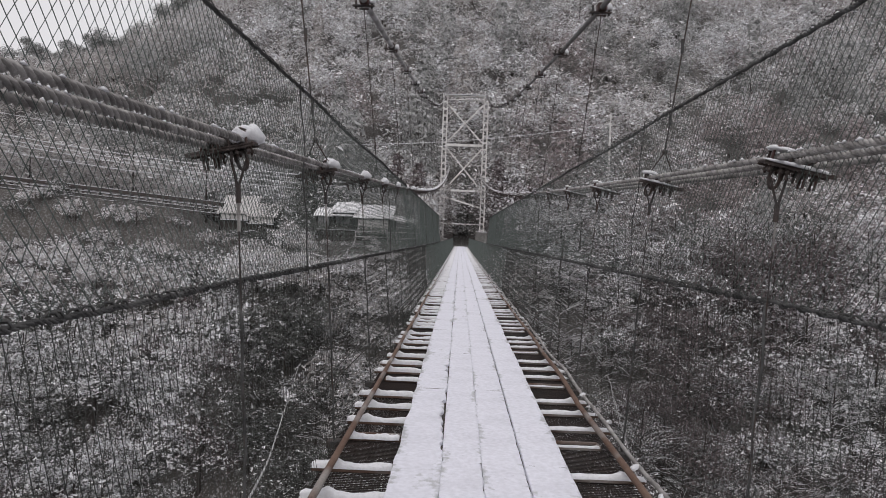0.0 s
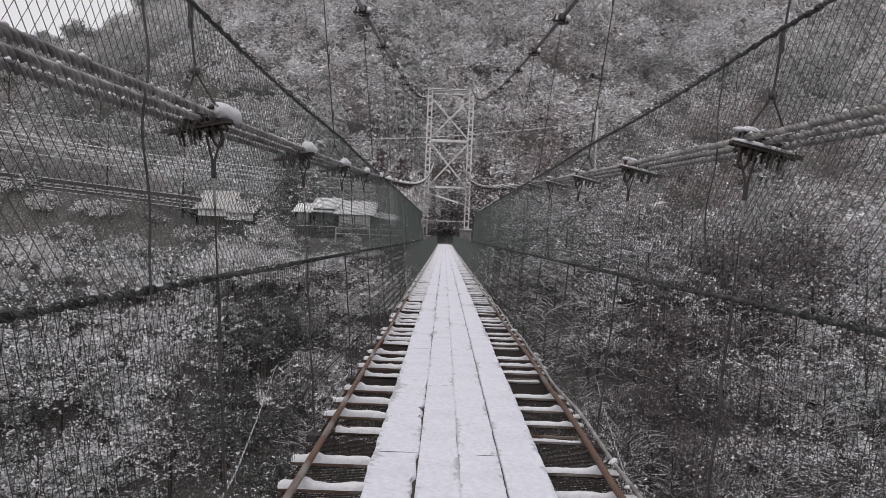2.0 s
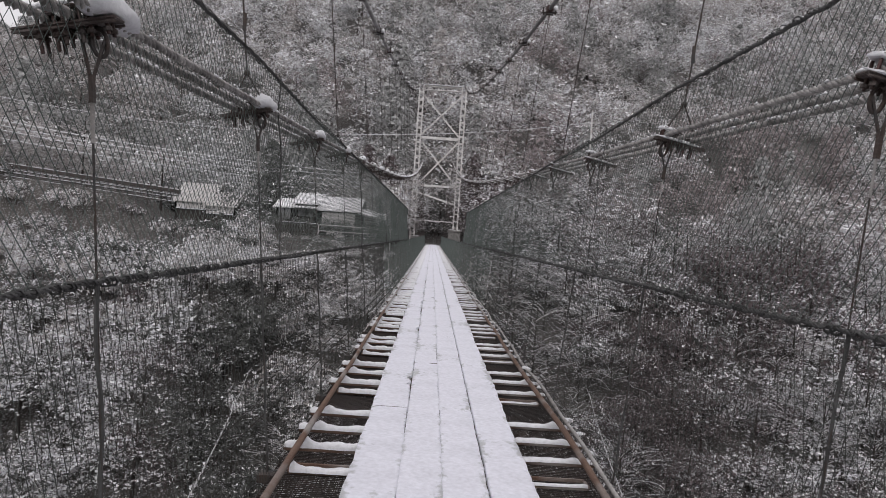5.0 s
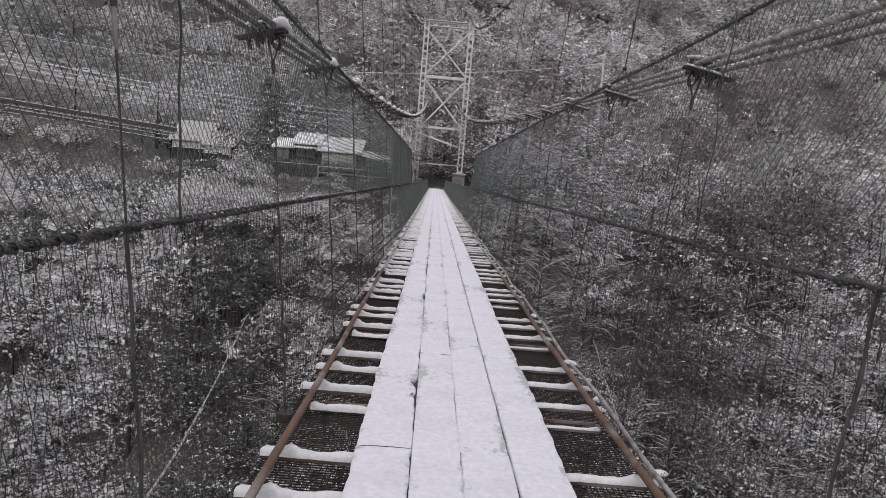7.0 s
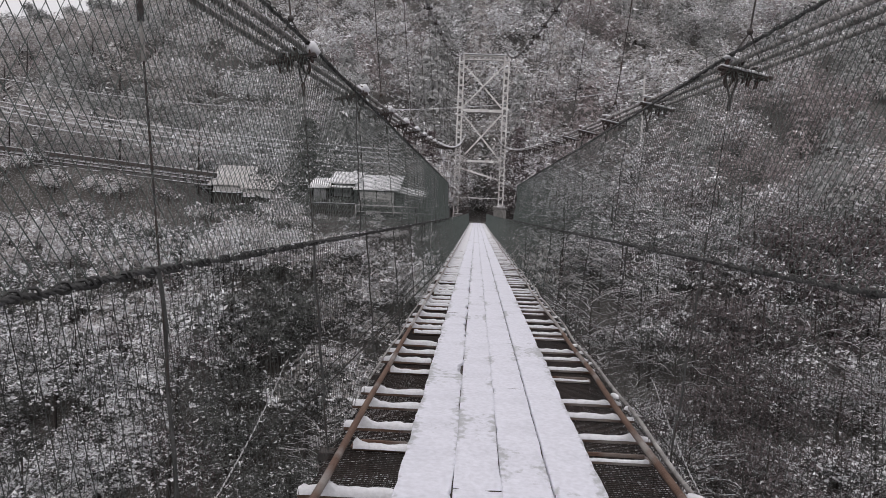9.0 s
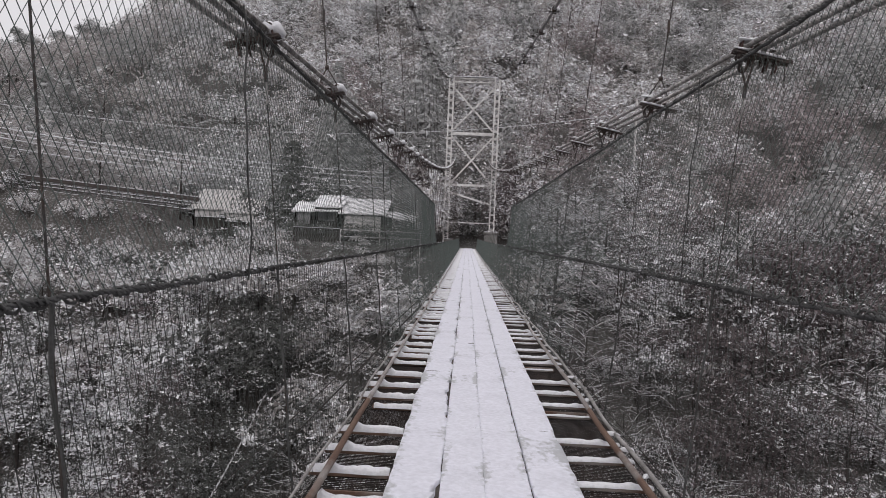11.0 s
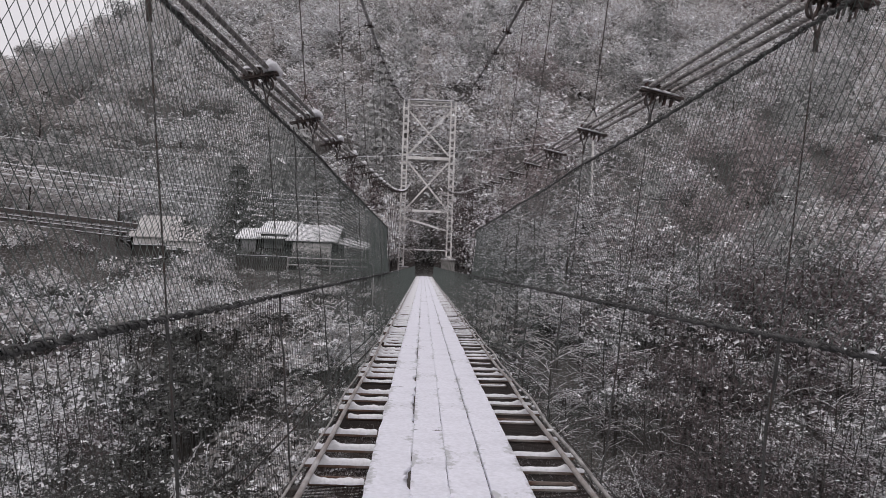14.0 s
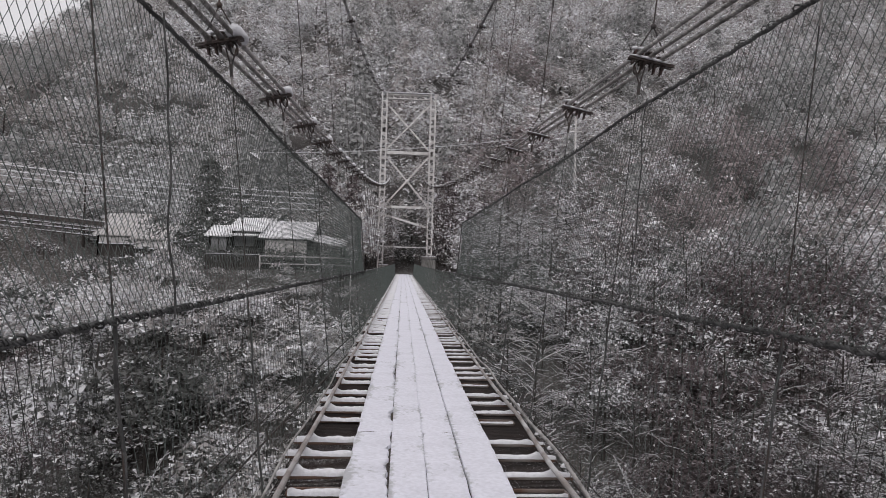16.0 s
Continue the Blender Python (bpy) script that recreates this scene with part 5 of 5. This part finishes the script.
for xx in (-10.1, -7.0, -3.8):
    bm = bmesh.new()
    rod(bm, (xx, 65.6, -2.0), (xx, 65.6, 1.85), 0.05, 6)
    part("post", bm, SHEET, fence)
for zz in (1.82, 1.3):
    bm = bmesh.new()
    rod(bm, (-10.1, 65.6, zz), (-3.8, 65.6, zz), 0.045, 6)
    part("rail", bm, SHEET, fence)
screen = empty("board_fence", (-12.0, 65.7, 0), label="dark weathered board fence with thin snow on its cap rail", category="fence")
for k in range(15):
    bm = bmesh.new()
    box(bm, -1.88 + 0.25 * k, -1.69 + 0.25 * k, -0.02, 0.02, -1.5, 1.76 + 0.02 * (k % 3), 0.004)
    part("board", bm, WALL, screen)
bm = bmesh.new()
box(bm, -1.9, 1.86, -0.07, 0.07, 1.81, 1.87, 0.01)
part("cap_rail", bm, WALL, screen)
bm = bmesh.new()
box(bm, -1.88, 1.84, -0.06, 0.06, 1.874, 1.92, 0.015)
part("snow", bm, SNOW, screen)
for zz in (0.2, 1.2):
    bm = bmesh.new()
    box(bm, -1.88, 1.84, 0.021, 0.07, zz, zz + 0.08, 0.004)
    part("rail", bm, WALL, screen)
hr = np.random.default_rng(77)
for k, (xx, front) in enumerate([(q, 67.0) for q in np.arange(-15.5, -4.4, 1.15)] + [(q, 88.0) for q in np.arange(-33.5, -21.5, 1.25)]):
    e = empty("shrub", label="low dark clipped shrub before a house front", category="shrub", group="hedges before the houses")
    v, sn, (tv, tf) = protos["shrub", 1][k % 4]
    arrays("crown", v, np.arange(v.size // 3).reshape(-1, 3), [LEAF, LEAF_S], e, index=(sn & (hr.uniform(0, 1, len(sn)) < 0.08)).astype(int))
    arrays("trunk", tv, tf, BARK, e, smooth=True)
    yy = front + hr.uniform(-0.3, 0.3)
    e.matrix_basis = pose(xx, yy, float(ground_z(xx, yy)) - 0.1, 0, 0, 70 * k) @ Matrix.Diagonal((0.42, 0.42, hr.uniform(0.46, 0.54) * (1.15 if front > 80 else 1), 1))

# ---- road rail, wires and pole ----
rail = empty("guard_rail", (-32, 92.0, 5.2), label="dark road parapet and rails with a line of snow", category="guard rail")
SLOPE = Matrix.Rotation(math.atan(0.085), 4, "Y")
for z0, z1, y0, y1 in ((-0.5, -0.05, -0.12, 0.12), (-0.85, -0.75, -0.06, 0.06), (-1.25, -1.12, -0.06, 0.06), (-1.75, -1.62, -0.06, 0.06)):
    bm = bmesh.new()
    box(bm, -48, 0, y0, y1, z0, z1, 0.02, SLOPE)
    part("rail", bm, IRON, rail)
    bm = bmesh.new()
    box(bm, -48, 0, y0 * 0.9, y1 * 0.9, z1 + 0.004, z1 + 0.09, 0.02, SLOPE)
    part("snow", bm, SNOW, rail)
for xx in np.arange(-46, 0, 3.8):
    bm = bmesh.new()
    rod(bm, (xx, 0.2, -2.6 - 0.085 * xx), (xx, 0.2, 0.25 - 0.085 * xx), 0.09, 8)
    part("post", bm, IRON, rail)


def wire(a, b, sag, r, label, material):
    t = np.linspace(0, 1, 40)[:, None]
    p = np.array(a) * (1 - t) + np.array(b) * t
    p[:, 2] -= sag * 4 * t[:, 0] * (1 - t[:, 0])
    v, f = sweep(p, r, 5)
    tagged(arrays("power_line", v, f, material, None, smooth=True), label, "wire", "power lines")


PX, PY = 22.6, 108.0
wire((PX, PY, 20.2), (-75, 97, 18.5), 4.6, 0.05, "snow-coated power line crossing behind the tower", SNOW)
for k, (za, zb) in enumerate(((11.6, 8.3), (11.0, 7.9), (10.5, 7.4), (9.4, 6.9))):
    wire((-66, 87 + k, za + 2.2), (-9.0, 86 + k, zb), 1.0, 0.065, "snow-coated line of a low wire bundle above the road", SNOW)
wire((4.2, 99, 2.1), (60, 82, 3.0), 0.5, 0.022, "thin wire running from the tower along the bank", PAINT)
pole = empty("utility_pole", (PX, PY, float(ground_z(PX, PY))), label="pale utility pole with a crossarm on the slope", category="pole")
gz = float(ground_z(PX, PY))
bm = bmesh.new()
bmesh.ops.create_cone(bm, cap_ends=True, segments=10, radius1=0.2, radius2=0.13, depth=22.2 - gz, matrix=Matrix.Translation((0, 0, (22.2 - gz) / 2 - 0.2)))
part("shaft", bm, PAINT, pole)
bm = bmesh.new()
box(bm, -0.9, 0.9, -0.06, 0.06, 20.1 - gz, 20.25 - gz, 0.01)
part("crossarm", bm, PAINT, pole)

# ---- bridge head ----
block = empty("anchor_block", (2.9, 98.0, 0), label="concrete anchor block with a snow cap by the tower", category="concrete block")
bm = bmesh.new()
box(bm, -0.9, 0.7, -1.2, 1.2, -1.5, 2.3, 0.05)
part("body", bm, CONC, block)
bm = bmesh.new()
box(bm, -1.05, 0.85, -1.35, 1.35, 2.3, 2.5, 0.03)
part("slab", bm, CONC, block)
bm = bmesh.new()
box(bm, -1.0, 0.8, -1.3, 1.3, 2.505, 2.61, 0.04)
part("snow", bm, SNOW, block)
block2 = empty("anchor_block", (-2.55, 98.3, 0), label="low concrete block beside the tower foot", category="concrete block")
bm = bmesh.new()
box(bm, -0.5, 0.6, -0.8, 0.8, -1.5, 1.45, 0.05)
part("body", bm, CONC, block2)
bm = bmesh.new()
box(bm, -0.5, 0.6, -0.8, 0.8, 1.454, 1.53, 0.03)
part("snow", bm, SNOW, block2)
